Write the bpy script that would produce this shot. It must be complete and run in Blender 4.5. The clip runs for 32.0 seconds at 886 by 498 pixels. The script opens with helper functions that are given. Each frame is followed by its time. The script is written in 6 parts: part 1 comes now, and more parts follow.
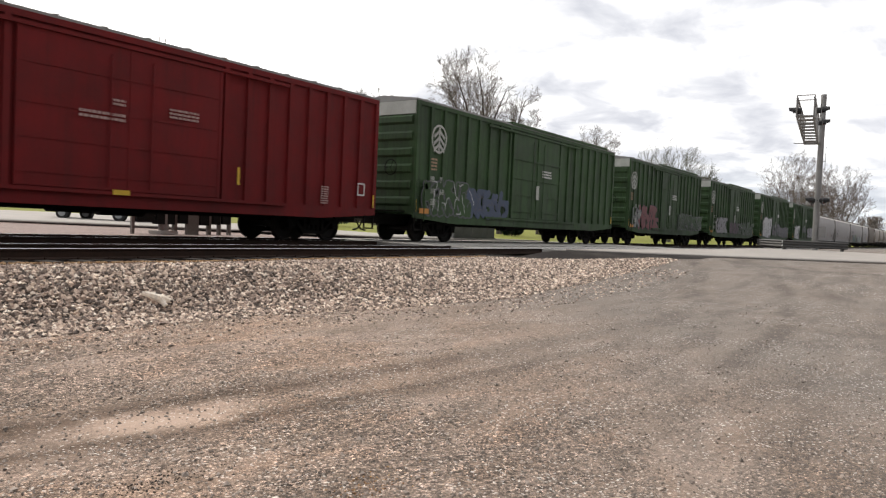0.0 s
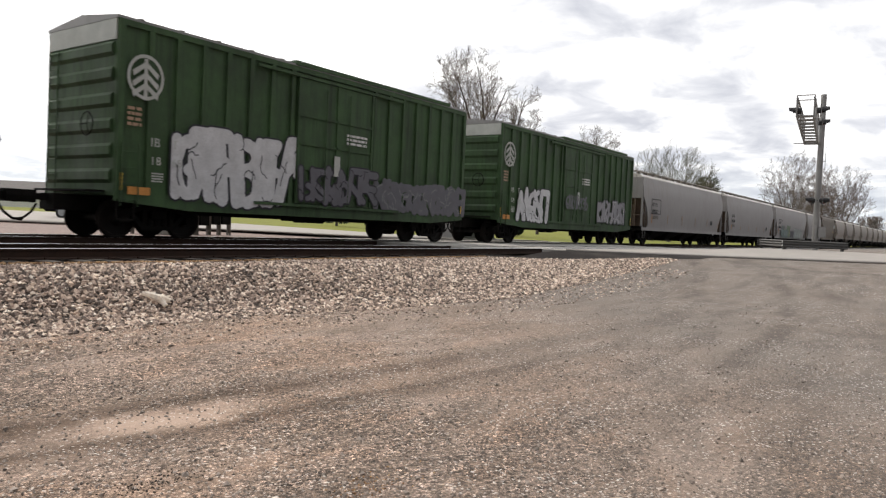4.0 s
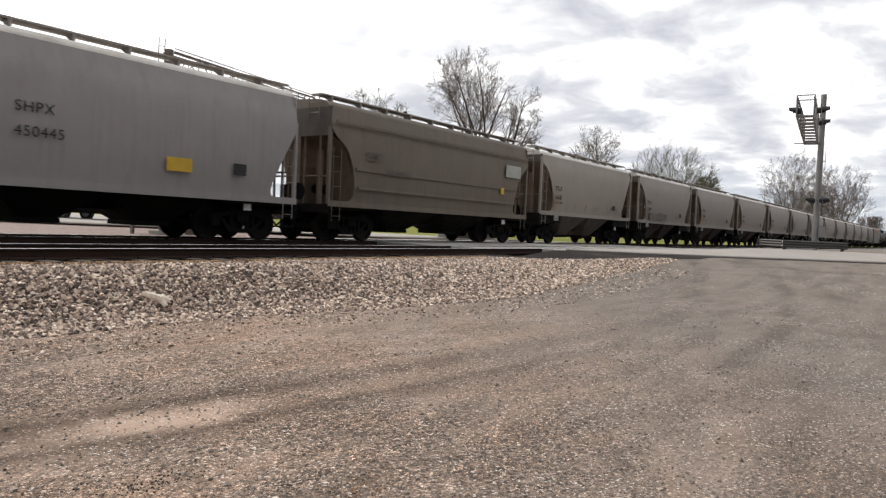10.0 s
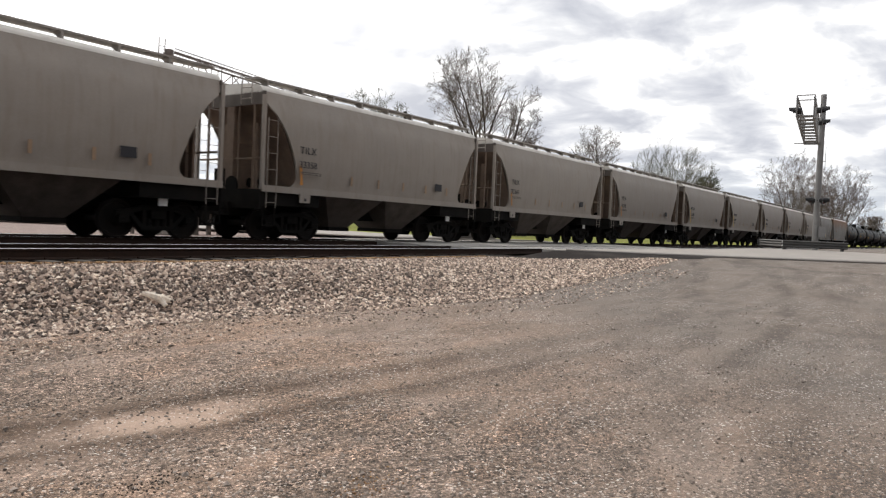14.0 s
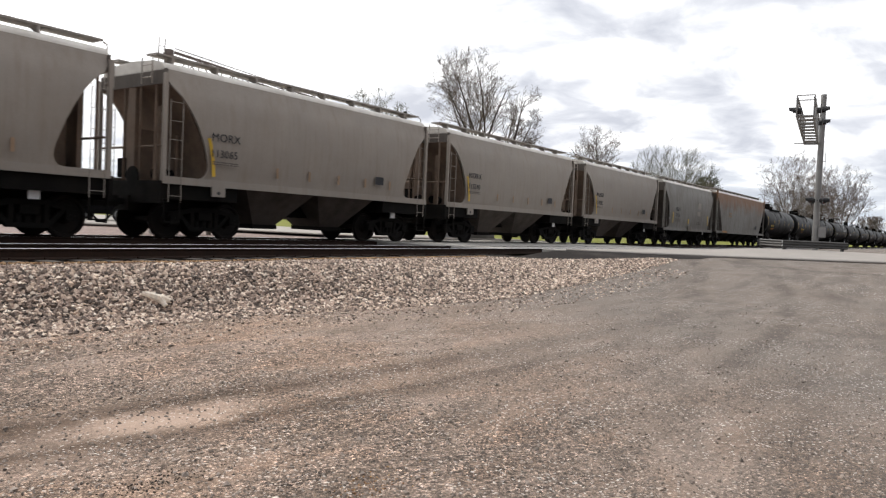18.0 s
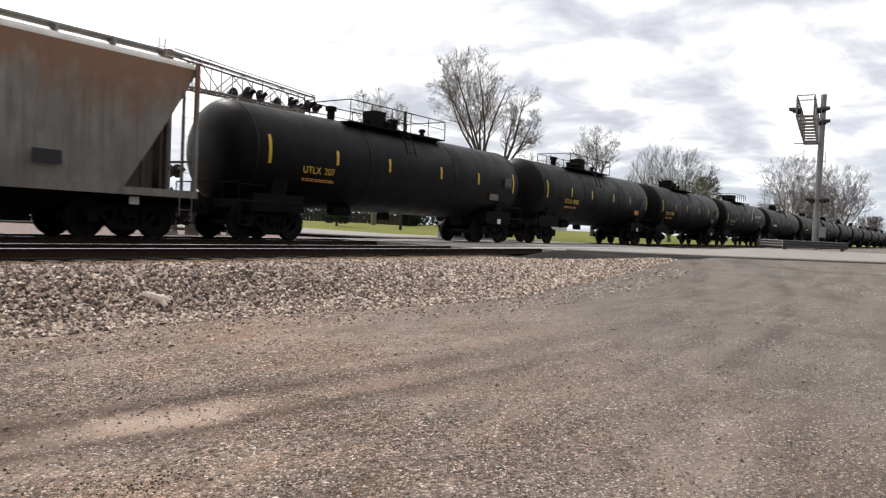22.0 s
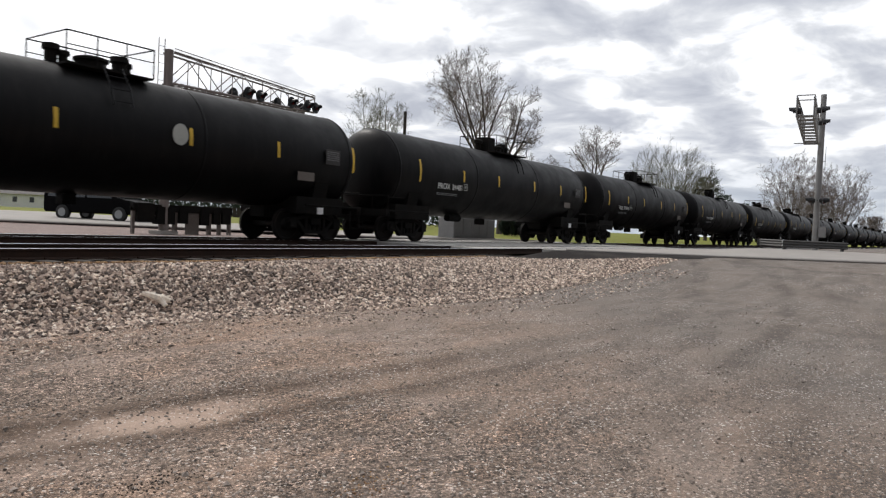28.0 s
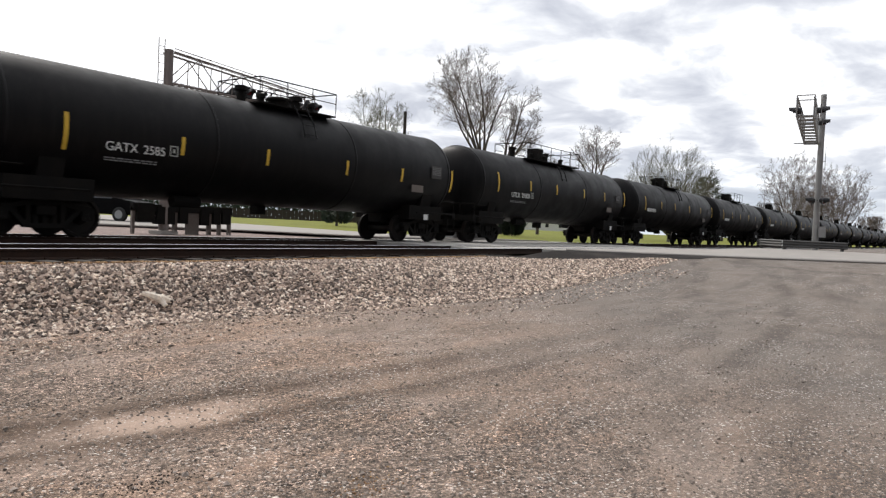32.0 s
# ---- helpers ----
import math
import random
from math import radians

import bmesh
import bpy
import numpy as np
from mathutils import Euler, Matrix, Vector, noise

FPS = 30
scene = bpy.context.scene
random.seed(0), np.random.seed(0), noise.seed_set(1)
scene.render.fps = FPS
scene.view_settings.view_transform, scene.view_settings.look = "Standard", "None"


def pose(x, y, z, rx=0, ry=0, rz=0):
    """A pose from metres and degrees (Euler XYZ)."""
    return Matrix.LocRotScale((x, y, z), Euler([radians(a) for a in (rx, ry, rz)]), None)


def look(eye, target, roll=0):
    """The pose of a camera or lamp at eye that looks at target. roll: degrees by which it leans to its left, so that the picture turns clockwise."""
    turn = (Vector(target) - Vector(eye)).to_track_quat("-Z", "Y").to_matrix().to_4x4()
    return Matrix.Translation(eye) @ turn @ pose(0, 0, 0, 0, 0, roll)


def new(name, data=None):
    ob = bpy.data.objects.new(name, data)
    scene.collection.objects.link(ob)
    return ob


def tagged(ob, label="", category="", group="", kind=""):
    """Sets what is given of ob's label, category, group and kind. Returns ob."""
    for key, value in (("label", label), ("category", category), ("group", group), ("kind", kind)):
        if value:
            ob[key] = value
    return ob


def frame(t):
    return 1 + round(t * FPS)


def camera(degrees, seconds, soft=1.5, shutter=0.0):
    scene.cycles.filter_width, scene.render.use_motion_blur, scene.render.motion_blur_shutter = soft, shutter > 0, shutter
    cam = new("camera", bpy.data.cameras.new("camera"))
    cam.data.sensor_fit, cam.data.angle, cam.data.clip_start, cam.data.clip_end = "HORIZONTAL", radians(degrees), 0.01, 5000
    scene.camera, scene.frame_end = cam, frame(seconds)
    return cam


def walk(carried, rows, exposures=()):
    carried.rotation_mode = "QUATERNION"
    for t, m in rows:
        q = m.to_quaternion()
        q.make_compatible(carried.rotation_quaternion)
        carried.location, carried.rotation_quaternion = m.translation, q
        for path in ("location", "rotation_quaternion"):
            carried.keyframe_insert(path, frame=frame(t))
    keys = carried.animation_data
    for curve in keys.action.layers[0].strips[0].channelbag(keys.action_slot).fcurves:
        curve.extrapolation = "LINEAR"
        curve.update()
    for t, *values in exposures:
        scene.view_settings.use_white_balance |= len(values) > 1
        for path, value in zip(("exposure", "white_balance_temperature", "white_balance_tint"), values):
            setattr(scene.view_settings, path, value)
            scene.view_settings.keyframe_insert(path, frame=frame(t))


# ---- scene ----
# Coordinates: x runs along the tracks, y away from the camera across them, z = 0 at the top of the rails.
cam = camera(63.286, 32.0, soft=1.25, shutter=0.1)
EYE = (0.0, 0.0, 0.645)
AIM = math.radians(35.58)
DOWN = math.radians(1.903)
TARGET = (math.cos(AIM) * math.cos(DOWN), math.sin(AIM) * math.cos(DOWN), EYE[2] - math.sin(DOWN))
VIEW = look(EYE, TARGET, 2.605)
LIGHT = [(0.0, 0.17, 6560, 10), (6.0, 0.06, 6500, 10), (10, -0.02, 6480, 10), (14.5, -0.03, 6450, 10), (16, -0.20, 6300, 10), (17, -0.20, 6210, 10), (18, 0.11, 6388, 10), (19, 0.08, 6478, 10), (20, -0.06, 6478, 10), (21, -0.13, 6365, 10), (22, 0.0, 6388, 10), (23, -0.16, 6320, 10), (24, -0.21, 6230, 10), (25, -0.06, 6275, 10), (26.5, -0.19, 6252, 10), (28, -0.27, 6252, 10), (29, -0.14, 6230, 10), (30, -0.16, 6230, 10), (31, -0.05, 6275, 10), (32, 0.01, 6298, 10)]
walk(cam, [(0.0, VIEW), (32.0, VIEW)], exposures=LIGHT)

# ---- sky, sun ----
SUN_AZ, SUN_EL = math.radians(79), math.radians(48)


def N(nt, kind, **kw):
    node = nt.nodes.new(kind)
    for k, v in kw.items():
        node.inputs[k.replace("_", " ")].default_value = v
    return node


def ramp(nt, src, stops):
    r = nt.nodes.new("ShaderNodeValToRGB")
    e = r.color_ramp.elements
    while len(e) < len(stops):
        e.new(0.5)
    for el, (p, col) in zip(e, stops):
        el.position = p
        el.color = (*col, 1) if len(col) == 3 else col
    nt.links.new(src, r.inputs[0])
    return r.outputs[0]


def math_node(nt, op, a, b=None):
    m = nt.nodes.new("ShaderNodeMath")
    m.operation = op
    if op == "MULTIPLY_ADD":
        m.inputs[2].default_value = 0.5
    for i, v in enumerate((a, b)):
        if v is None:
            continue
        if isinstance(v, (int, float)):
            m.inputs[i].default_value = v
        else:
            nt.links.new(v, m.inputs[i])
    return m.outputs[0]


def mix_col(nt, fac, a, b, mode="MIX"):
    m = nt.nodes.new("ShaderNodeMix")
    m.data_type, m.blend_type = "RGBA", mode
    for i, v in ((0, fac), (6, a), (7, b)):
        if isinstance(v, (int, float)):
            m.inputs[i].default_value = v
        elif isinstance(v, tuple):
            m.inputs[i].default_value = (*v, 1) if len(v) == 3 else v
        else:
            nt.links.new(v, m.inputs[i])
    return m.outputs[2]


def cloud_sky(nt, way):
    """Broken cloud over a pale sky; way is a direction of unit length. Returns a colour."""
    sep = nt.nodes.new("ShaderNodeSeparateXYZ")
    nt.links.new(way, sep.inputs[0])
    high = math_node(nt, "MAXIMUM", math_node(nt, "ADD", sep.outputs[2], 0.20), 0.05)
    flat = nt.nodes.new("ShaderNodeCombineXYZ")
    nt.links.new(math_node(nt, "DIVIDE", sep.outputs[0], high), flat.inputs[0])
    nt.links.new(math_node(nt, "DIVIDE", sep.outputs[1], high), flat.inputs[1])
    big = N(nt, "ShaderNodeTexNoise", Scale=4.0, Detail=6.0, Roughness=0.52, Distortion=0.35)
    nt.links.new(flat.outputs[0], big.inputs["Vector"])
    soft = N(nt, "ShaderNodeTexNoise", Scale=0.6, Detail=2.0, Roughness=0.5)
    nt.links.new(flat.outputs[0], soft.inputs["Vector"])
    cover = math_node(nt, "ADD", math_node(nt, "MULTIPLY", big.outputs[0], 0.7), math_node(nt, "MULTIPLY", soft.outputs[0], 0.3))
    sunward = Vector((math.cos(SUN_AZ) * math.cos(SUN_EL), math.sin(SUN_AZ) * math.cos(SUN_EL), math.sin(SUN_EL)))
    dot = nt.nodes.new("ShaderNodeVectorMath")
    dot.operation = "DOT_PRODUCT"
    nt.links.new(way, dot.inputs[0])
    dot.inputs[1].default_value = sunward
    near = ramp(nt, dot.outputs["Value"], [(0.60, (0, 0, 0)), (0.98, (1, 1, 1))])
    away = ramp(nt, math_node(nt, "MULTIPLY_ADD", dot.outputs["Value"], 0.5), [(0.0, (0.20, 0.20, 0.21)), (0.40, (0.32, 0.32, 0.33)), (0.60, (1, 1, 1))])
    shaped = math_node(nt, "ADD", cover, math_node(nt, "MULTIPLY", near, 0.16))
    col = ramp(nt, shaped, [(0.38, (0.67, 0.69, 0.755)), (0.455, (0.83, 0.845, 0.895)), (0.51, (1.02, 1.025, 1.045)), (0.565, (1.40, 1.39, 1.39))])
    col = mix_col(nt, math_node(nt, "MULTIPLY", near, 0.75), col, (2.0, 1.95, 1.88))
    low = ramp(nt, sep.outputs[2], [(0.0, (0.6,) * 3), (0.035, (0.55,) * 3), (0.115, (0, 0, 0))])
    col = mix_col(nt, low, col, (0.60, 0.67, 0.74))
    return mix_col(nt, 1.0, col, away, "MULTIPLY")


def make_world():
    w = bpy.data.worlds.new("sky")
    scene.world = w
    w.use_nodes = True
    nt = w.node_tree
    nt.nodes.clear()
    co = nt.nodes.new("ShaderNodeTexCoord")
    sky = nt.nodes.new("ShaderNodeTexSky")
    sky.sky_type, sky.sun_disc = "NISHITA", False
    sky.sun_elevation, sky.sun_rotation = SUN_EL, math.radians(90) - SUN_AZ
    clear = mix_col(nt, 1.0, sky.outputs[0], (0.10, 0.10, 0.10), "MULTIPLY")
    col = mix_col(nt, 0.9, clear, cloud_sky(nt, co.outputs["Generated"]))
    bg = N(nt, "ShaderNodeBackground", Strength=0.95)
    out = nt.nodes.new("ShaderNodeOutputWorld")
    nt.links.new(col, bg.inputs[0])
    nt.links.new(bg.outputs[0], out.inputs[0])


make_world()
sun_data = bpy.data.lights.new("sun", "SUN")
sun_data.energy, sun_data.angle, sun_data.color = 2.35, math.radians(5), (1.0, 0.93, 0.84)
sun = new("sun", sun_data)
sun.matrix_world = look((0, 0, 0), (-math.cos(SUN_AZ) * math.cos(SUN_EL), -math.sin(SUN_AZ) * math.cos(SUN_EL), -math.sin(SUN_EL)))


# ---- materials ----
def surface(name, base, rough=0.6, metal=0.0, vary=0.25, scale=3.0, fine=40.0, bump=0.15, dirt=None, dirt_amount=0.4, spec=0.4, streak=None, island=0.0):
    """A weathered surface: grain at two scales, optional dirt colour and vertical streaks."""
    m = bpy.data.materials.new(name)
    m.use_nodes = True
    nt = m.node_tree
    b = nt.nodes["Principled BSDF"]
    co = nt.nodes.new("ShaderNodeTexCoord")
    n1 = N(nt, "ShaderNodeTexNoise", Scale=scale, Detail=6.0, Roughness=0.6)
    n2 = N(nt, "ShaderNodeTexNoise", Scale=fine, Detail=3.0, Roughness=0.6)
    nt.links.new(co.outputs["Object"], n1.inputs["Vector"])
    nt.links.new(co.outputs["Object"], n2.inputs["Vector"])
    lo = tuple(max(0, c * (1 - vary)) for c in base)
    hi = tuple(min(1, c * (1 + vary)) for c in base)
    both = math_node(nt, "ADD", math_node(nt, "MULTIPLY", n1.outputs[0], 0.6), math_node(nt, "MULTIPLY", n2.outputs[0], 0.4))
    col = ramp(nt, both, [(0.32, lo), (0.68, hi)])
    if dirt:
        n3 = N(nt, "ShaderNodeTexNoise", Scale=scale * 0.45, Detail=8.0, Roughness=0.7)
        nt.links.new(co.outputs["Object"], n3.inputs["Vector"])
        mask = ramp(nt, n3.outputs[0], [(0.45, (0, 0, 0)), (0.7, (dirt_amount,) * 3)])
        col = mix_col(nt, mask, col, dirt)
    if streak:
        mp = nt.nodes.new("ShaderNodeMapping")
        mp.inputs["Scale"].default_value = (3.2, 3.2, 0.22)
        nt.links.new(co.outputs["Object"], mp.inputs[0])
        n4 = N(nt, "ShaderNodeTexNoise", Scale=1.6, Detail=5.0, Roughness=0.65)
        nt.links.new(mp.outputs[0], n4.inputs["Vector"])
        mask = ramp(nt, n4.outputs[0], [(0.48, (0, 0, 0)), (0.75, (streak[1],) * 3)])
        col = mix_col(nt, mask, col, streak[0])
    if island:
        g = nt.nodes.new("ShaderNodeNewGeometry")
        col = mix_col(nt, 1.0, col, ramp(nt, g.outputs["Random Per Island"], [(0, (1 - island,) * 3), (1, (1 + island,) * 3)]), "MULTIPLY")
    nt.links.new(col, b.inputs["Base Color"])
    b.inputs["Roughness"].default_value = rough
    b.inputs["Metallic"].default_value = metal
    b.inputs["Specular IOR Level"].default_value = spec
    nt.links.new(ramp(nt, n1.outputs[0], [(0.3, (max(0, rough - 0.12),) * 3), (0.7, (min(1, rough + 0.12),) * 3)]), b.inputs["Roughness"])
    if bump:
        bp = N(nt, "ShaderNodeBump", Strength=bump, Distance=0.02)
        nt.links.new(both, bp.inputs["Height"])
        nt.links.new(bp.outputs[0], b.inputs["Normal"])
    return m


M = {}
M["black"] = surface("tank_black", (0.0038, 0.0036, 0.0041), 0.5, vary=0.3, scale=1.2, dirt=(0.014, 0.012, 0.011), dirt_amount=0.35, bump=0.05, spec=0.14, streak=((0.017, 0.015, 0.014), 0.35))
# Near-black for trucks, underframes, end platforms and some hopper bays.
M["under"] = surface("underframe_dark", (0.007, 0.0065, 0.006), 0.85, dirt=(0.022, 0.017, 0.013), bump=0.2, spec=0.12)
M["wheel"] = surface("wheel_steel", (0.014, 0.012, 0.011), 0.7, metal=0.2, dirt=(0.04, 0.022, 0.014), dirt_amount=0.3, spec=0.2)
M["rail_side"] = surface("rail_rust", (0.030, 0.017, 0.012), 0.8, vary=0.4, scale=6, bump=0.2, spec=0.2)
M["rail_head"] = surface("rail_head", (0.55, 0.55, 0.56), 0.25, metal=1.0, vary=0.1, scale=8)
M["tie"] = surface("tie_wood", (0.035, 0.028, 0.023), 0.9, vary=0.4, scale=5, bump=0.5)
M["red"] = surface("boxcar_red", (0.15, 0.012, 0.013), 0.65, vary=0.22, scale=1.3, dirt=(0.06, 0.010, 0.010), dirt_amount=0.6, bump=0.06, spec=0.2, streak=((0.07, 0.012, 0.011), 0.5))
M["green"] = surface("boxcar_green", (0.040, 0.080, 0.031), 0.6, vary=0.3, scale=1.1, dirt=(0.018, 0.028, 0.014), dirt_amount=0.75, bump=0.07, spec=0.3, streak=((0.013, 0.020, 0.011), 0.75))
M["light_panel"] = surface("faded_white_panel", (0.42, 0.43, 0.40), 0.7, vary=0.2, scale=2, dirt=(0.25, 0.25, 0.22))
M["grey_hopper"] = surface("hopper_grey", (0.32, 0.305, 0.30), 0.6, vary=0.10, scale=0.9, dirt=(0.24, 0.22, 0.2), dirt_amount=0.35, bump=0.04, streak=((0.2, 0.17, 0.14), 0.35))
M["cream_hopper"] = surface("hopper_cream", (0.32, 0.285, 0.25), 0.6, vary=0.12, scale=0.9, dirt=(0.24, 0.2, 0.16), dirt_amount=0.4, bump=0.04, streak=((0.21, 0.16, 0.12), 0.4))
M["tan_hopper"] = surface("hopper_tan", (0.175, 0.150, 0.122), 0.65, vary=0.2, scale=0.9, dirt=(0.14, 0.1, 0.07), dirt_amount=0.5, bump=0.05, streak=((0.12, 0.08, 0.05), 0.5))
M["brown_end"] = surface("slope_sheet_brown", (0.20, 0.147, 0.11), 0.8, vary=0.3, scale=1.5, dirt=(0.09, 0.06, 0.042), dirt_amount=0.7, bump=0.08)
# Hopper ends: grime, with the shade on these faces painted in as well.
M["end_grime_shade"] = surface("grimy_shaded_end_sheet", (0.115, 0.098, 0.085), 0.85, vary=0.35, scale=1.1, dirt=(0.045, 0.036, 0.03), dirt_amount=0.7, bump=0.08, streak=((0.05, 0.04, 0.032), 0.5))
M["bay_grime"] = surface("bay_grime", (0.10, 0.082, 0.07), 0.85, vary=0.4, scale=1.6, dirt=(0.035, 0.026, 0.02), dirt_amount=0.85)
M["dirty_hopper"] = surface("weathered_hopper_grey", (0.255, 0.245, 0.225), 0.65, vary=0.22, scale=0.8, dirt=(0.12, 0.10, 0.085), dirt_amount=0.75, bump=0.06, streak=((0.11, 0.08, 0.055), 0.75))
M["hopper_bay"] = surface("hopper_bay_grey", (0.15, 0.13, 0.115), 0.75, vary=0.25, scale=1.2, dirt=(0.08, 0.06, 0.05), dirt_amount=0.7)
# Hopper roofs: sunlight on the roof edge is put into this pale colour.
M["roof_sunlit"] = surface("roof_sunlit", (0.68, 0.65, 0.60), 0.6, vary=0.15, scale=2, dirt=(0.35, 0.3, 0.25), dirt_amount=0.5)
M["old_stencil"] = surface("faded_stencil", (0.40, 0.27, 0.25), 0.7, vary=0.3, scale=8, bump=0)
M["white"] = surface("lettering_white", (0.62, 0.62, 0.60), 0.7, vary=0.15, bump=0)
M["dark_letter"] = surface("lettering_black", (0.03, 0.03, 0.035), 0.7, vary=0.15, bump=0)
M["yellow"] = surface("reflector_yellow", (0.62, 0.40, 0.04), 0.5, vary=0.15, bump=0)
M["faded"] = surface("faded_stripe", (0.33, 0.22, 0.14), 0.6, vary=0.2, bump=0)
M["orange"] = surface("stencil_orange", (0.50, 0.22, 0.05), 0.6, vary=0.2, bump=0)
M["galv"] = surface("galvanised_steel", (0.24, 0.235, 0.23), 0.55, metal=0.35, vary=0.2, dirt=(0.14, 0.13, 0.125))
M["brown_pole"] = surface("weathered_pole", (0.20, 0.17, 0.155), 0.6, metal=0.2, vary=0.2)
M["head_black"] = surface("signal_black", (0.018, 0.018, 0.02), 0.55, bump=0.05)
M["twig"] = surface("fine_twigs", (0.17, 0.137, 0.12), 0.9, vary=0.3, scale=4, bump=0)
M["grate"] = surface("walk_grating", (0.30, 0.275, 0.25), 0.7, vary=0.25, scale=4, bump=0.1)
M["bark"] = surface("bare_bark", (0.085, 0.07, 0.062), 0.9, vary=0.3, scale=4, bump=0.4)
M["bud"] = surface("budding_twigs", (0.135, 0.13, 0.088), 0.9, vary=0.3, scale=4, bump=0.2)
M["needle"] = surface("dark_evergreen", (0.022, 0.036, 0.02), 0.8, vary=0.5, scale=1.5, bump=0.3, island=0.3)
M["suv"] = surface("dark_car_paint", (0.003, 0.003, 0.0035), 0.55, vary=0.1, bump=0, spec=0.03)
M["tyre"] = surface("tyre_rubber", (0.02, 0.02, 0.02), 0.85, bump=0.1)
M["alloy"] = surface("alloy_rim", (0.24, 0.245, 0.25), 0.4, metal=0.7, vary=0.1, bump=0)
M["glass"] = surface("car_glass", (0.02, 0.022, 0.025), 0.08, vary=0.1, bump=0, spec=0.8)
M["house_white"] = surface("white_siding", (0.62, 0.62, 0.60), 0.7, vary=0.1)
M["shingle"] = surface("grey_shingles", (0.14, 0.13, 0.125), 0.9, vary=0.3, scale=3)
M["concrete"] = surface("concrete_panel", (0.34, 0.325, 0.30), 0.85, vary=0.2, scale=1.5, dirt=(0.2, 0.18, 0.16), dirt_amount=0.6, bump=0.2)
M["wood_white"] = surface("bleached_wood", (0.80, 0.70, 0.60), 0.9, vary=0.3, scale=14, dirt=(0.50, 0.34, 0.22), dirt_amount=0.4, bump=0.8)
M["dim_panel"] = surface("dim_panel", (0.045, 0.043, 0.042), 0.7, vary=0.3, scale=6, bump=0)
# Guard rail steel, darker than the galvanised parts.
M["dark_rail"] = surface("dark_guard_rail", (0.085, 0.083, 0.082), 0.7, metal=0.2, vary=0.3, scale=3, dirt=(0.05, 0.045, 0.04))
M["plate"] = surface("white_enamel_plate", (0.88, 0.88, 0.87), 0.3, vary=0.04, bump=0)
M["dim_text"] = surface("worn_stencil", (0.15, 0.15, 0.15), 0.7, vary=0.5, scale=9, bump=0)
M["lamp_red"] = surface("red_lens", (0.10, 0.012, 0.012), 0.2, vary=0.1, bump=0)


# ---- mesh helpers ----
def part(name, bm, mat, parent=None, label="", smooth=False, mats=None, stuff=False):
    me = bpy.data.meshes.new(name)
    bmesh.ops.recalc_face_normals(bm, faces=bm.faces[:])
    bm.to_mesh(me)
    bm.free()
    for mm in (mats or [mat]):
        me.materials.append(mm)
    if smooth:
        me.shade_smooth()
        me.set_sharp_from_angle(angle=math.radians(40))
    ob = new(name, me)
    if parent is not None:
        ob.parent = parent
    if label:
        ob["label"] = label
    if stuff:
        ob["kind"] = "stuff"
    return ob


def thing(name, label, category, group="", kind="", m=None):
    ob = new(name)
    if m is not None:
        ob.matrix_basis = m
    return tagged(ob, label, category, group, kind)


def quad(bm, a, b, c, d):
    return bm.faces.new([bm.verts.new(p) for p in (a, b, c, d)])


def box(bm, x0, x1, y0, y1, z0, z1):
    v = [bm.verts.new((x, y, z)) for x in (x0, x1) for y in (y0, y1) for z in (z0, z1)]
    for f in ((0, 1, 3, 2), (4, 6, 7, 5), (0, 4, 5, 1), (2, 3, 7, 6), (0, 2, 6, 4), (1, 5, 7, 3)):
        bm.faces.new([v[i] for i in f])


def boxes(*rows):
    bm = bmesh.new()
    for r in rows:
        box(bm, *r)
    return bm


def prism_y(bm, pts, y0, y1):
    """A solid with an outline of (x, z) points, from y0 to y1."""
    a = [bm.verts.new((x, y0, z)) for x, z in pts]
    b = [bm.verts.new((x, y1, z)) for x, z in pts]
    bm.faces.new(a)
    bm.faces.new(b[::-1])
    for i in range(len(pts)):
        j = (i + 1) % len(pts)
        bm.faces.new((a[i], b[i], b[j], a[j]))


def prism_x(bm, pts, x0, x1):
    """A solid with an outline of (y, z) points, from x0 to x1."""
    a = [bm.verts.new((x0, y, z)) for y, z in pts]
    b = [bm.verts.new((x1, y, z)) for y, z in pts]
    bm.faces.new(a)
    bm.faces.new(b[::-1])
    for i in range(len(pts)):
        j = (i + 1) % len(pts)
        bm.faces.new((a[i], b[i], b[j], a[j]))


def tube(bm, p, q, r, r2=None, seg=6, caps=True):
    p, q = Vector(p), Vector(q)
    r2 = r if r2 is None else r2
    d = (q - p).normalized()
    u = d.orthogonal().normalized()
    w = d.cross(u)
    ra, rb = [], []
    for i in range(seg):
        a = 2 * math.pi * i / seg
        o = u * math.cos(a) + w * math.sin(a)
        ra.append(bm.verts.new(p + o * r))
        rb.append(bm.verts.new(q + o * r2))
    for i in range(seg):
        j = (i + 1) % seg
        bm.faces.new((ra[i], ra[j], rb[j], rb[i]))
    if caps:
        bm.faces.new(ra[::-1])
        bm.faces.new(rb)


def tubes(rows, seg=6):
    bm = bmesh.new()
    for r in rows:
        tube(bm, r[0], r[1], r[2], seg=seg)
    return bm


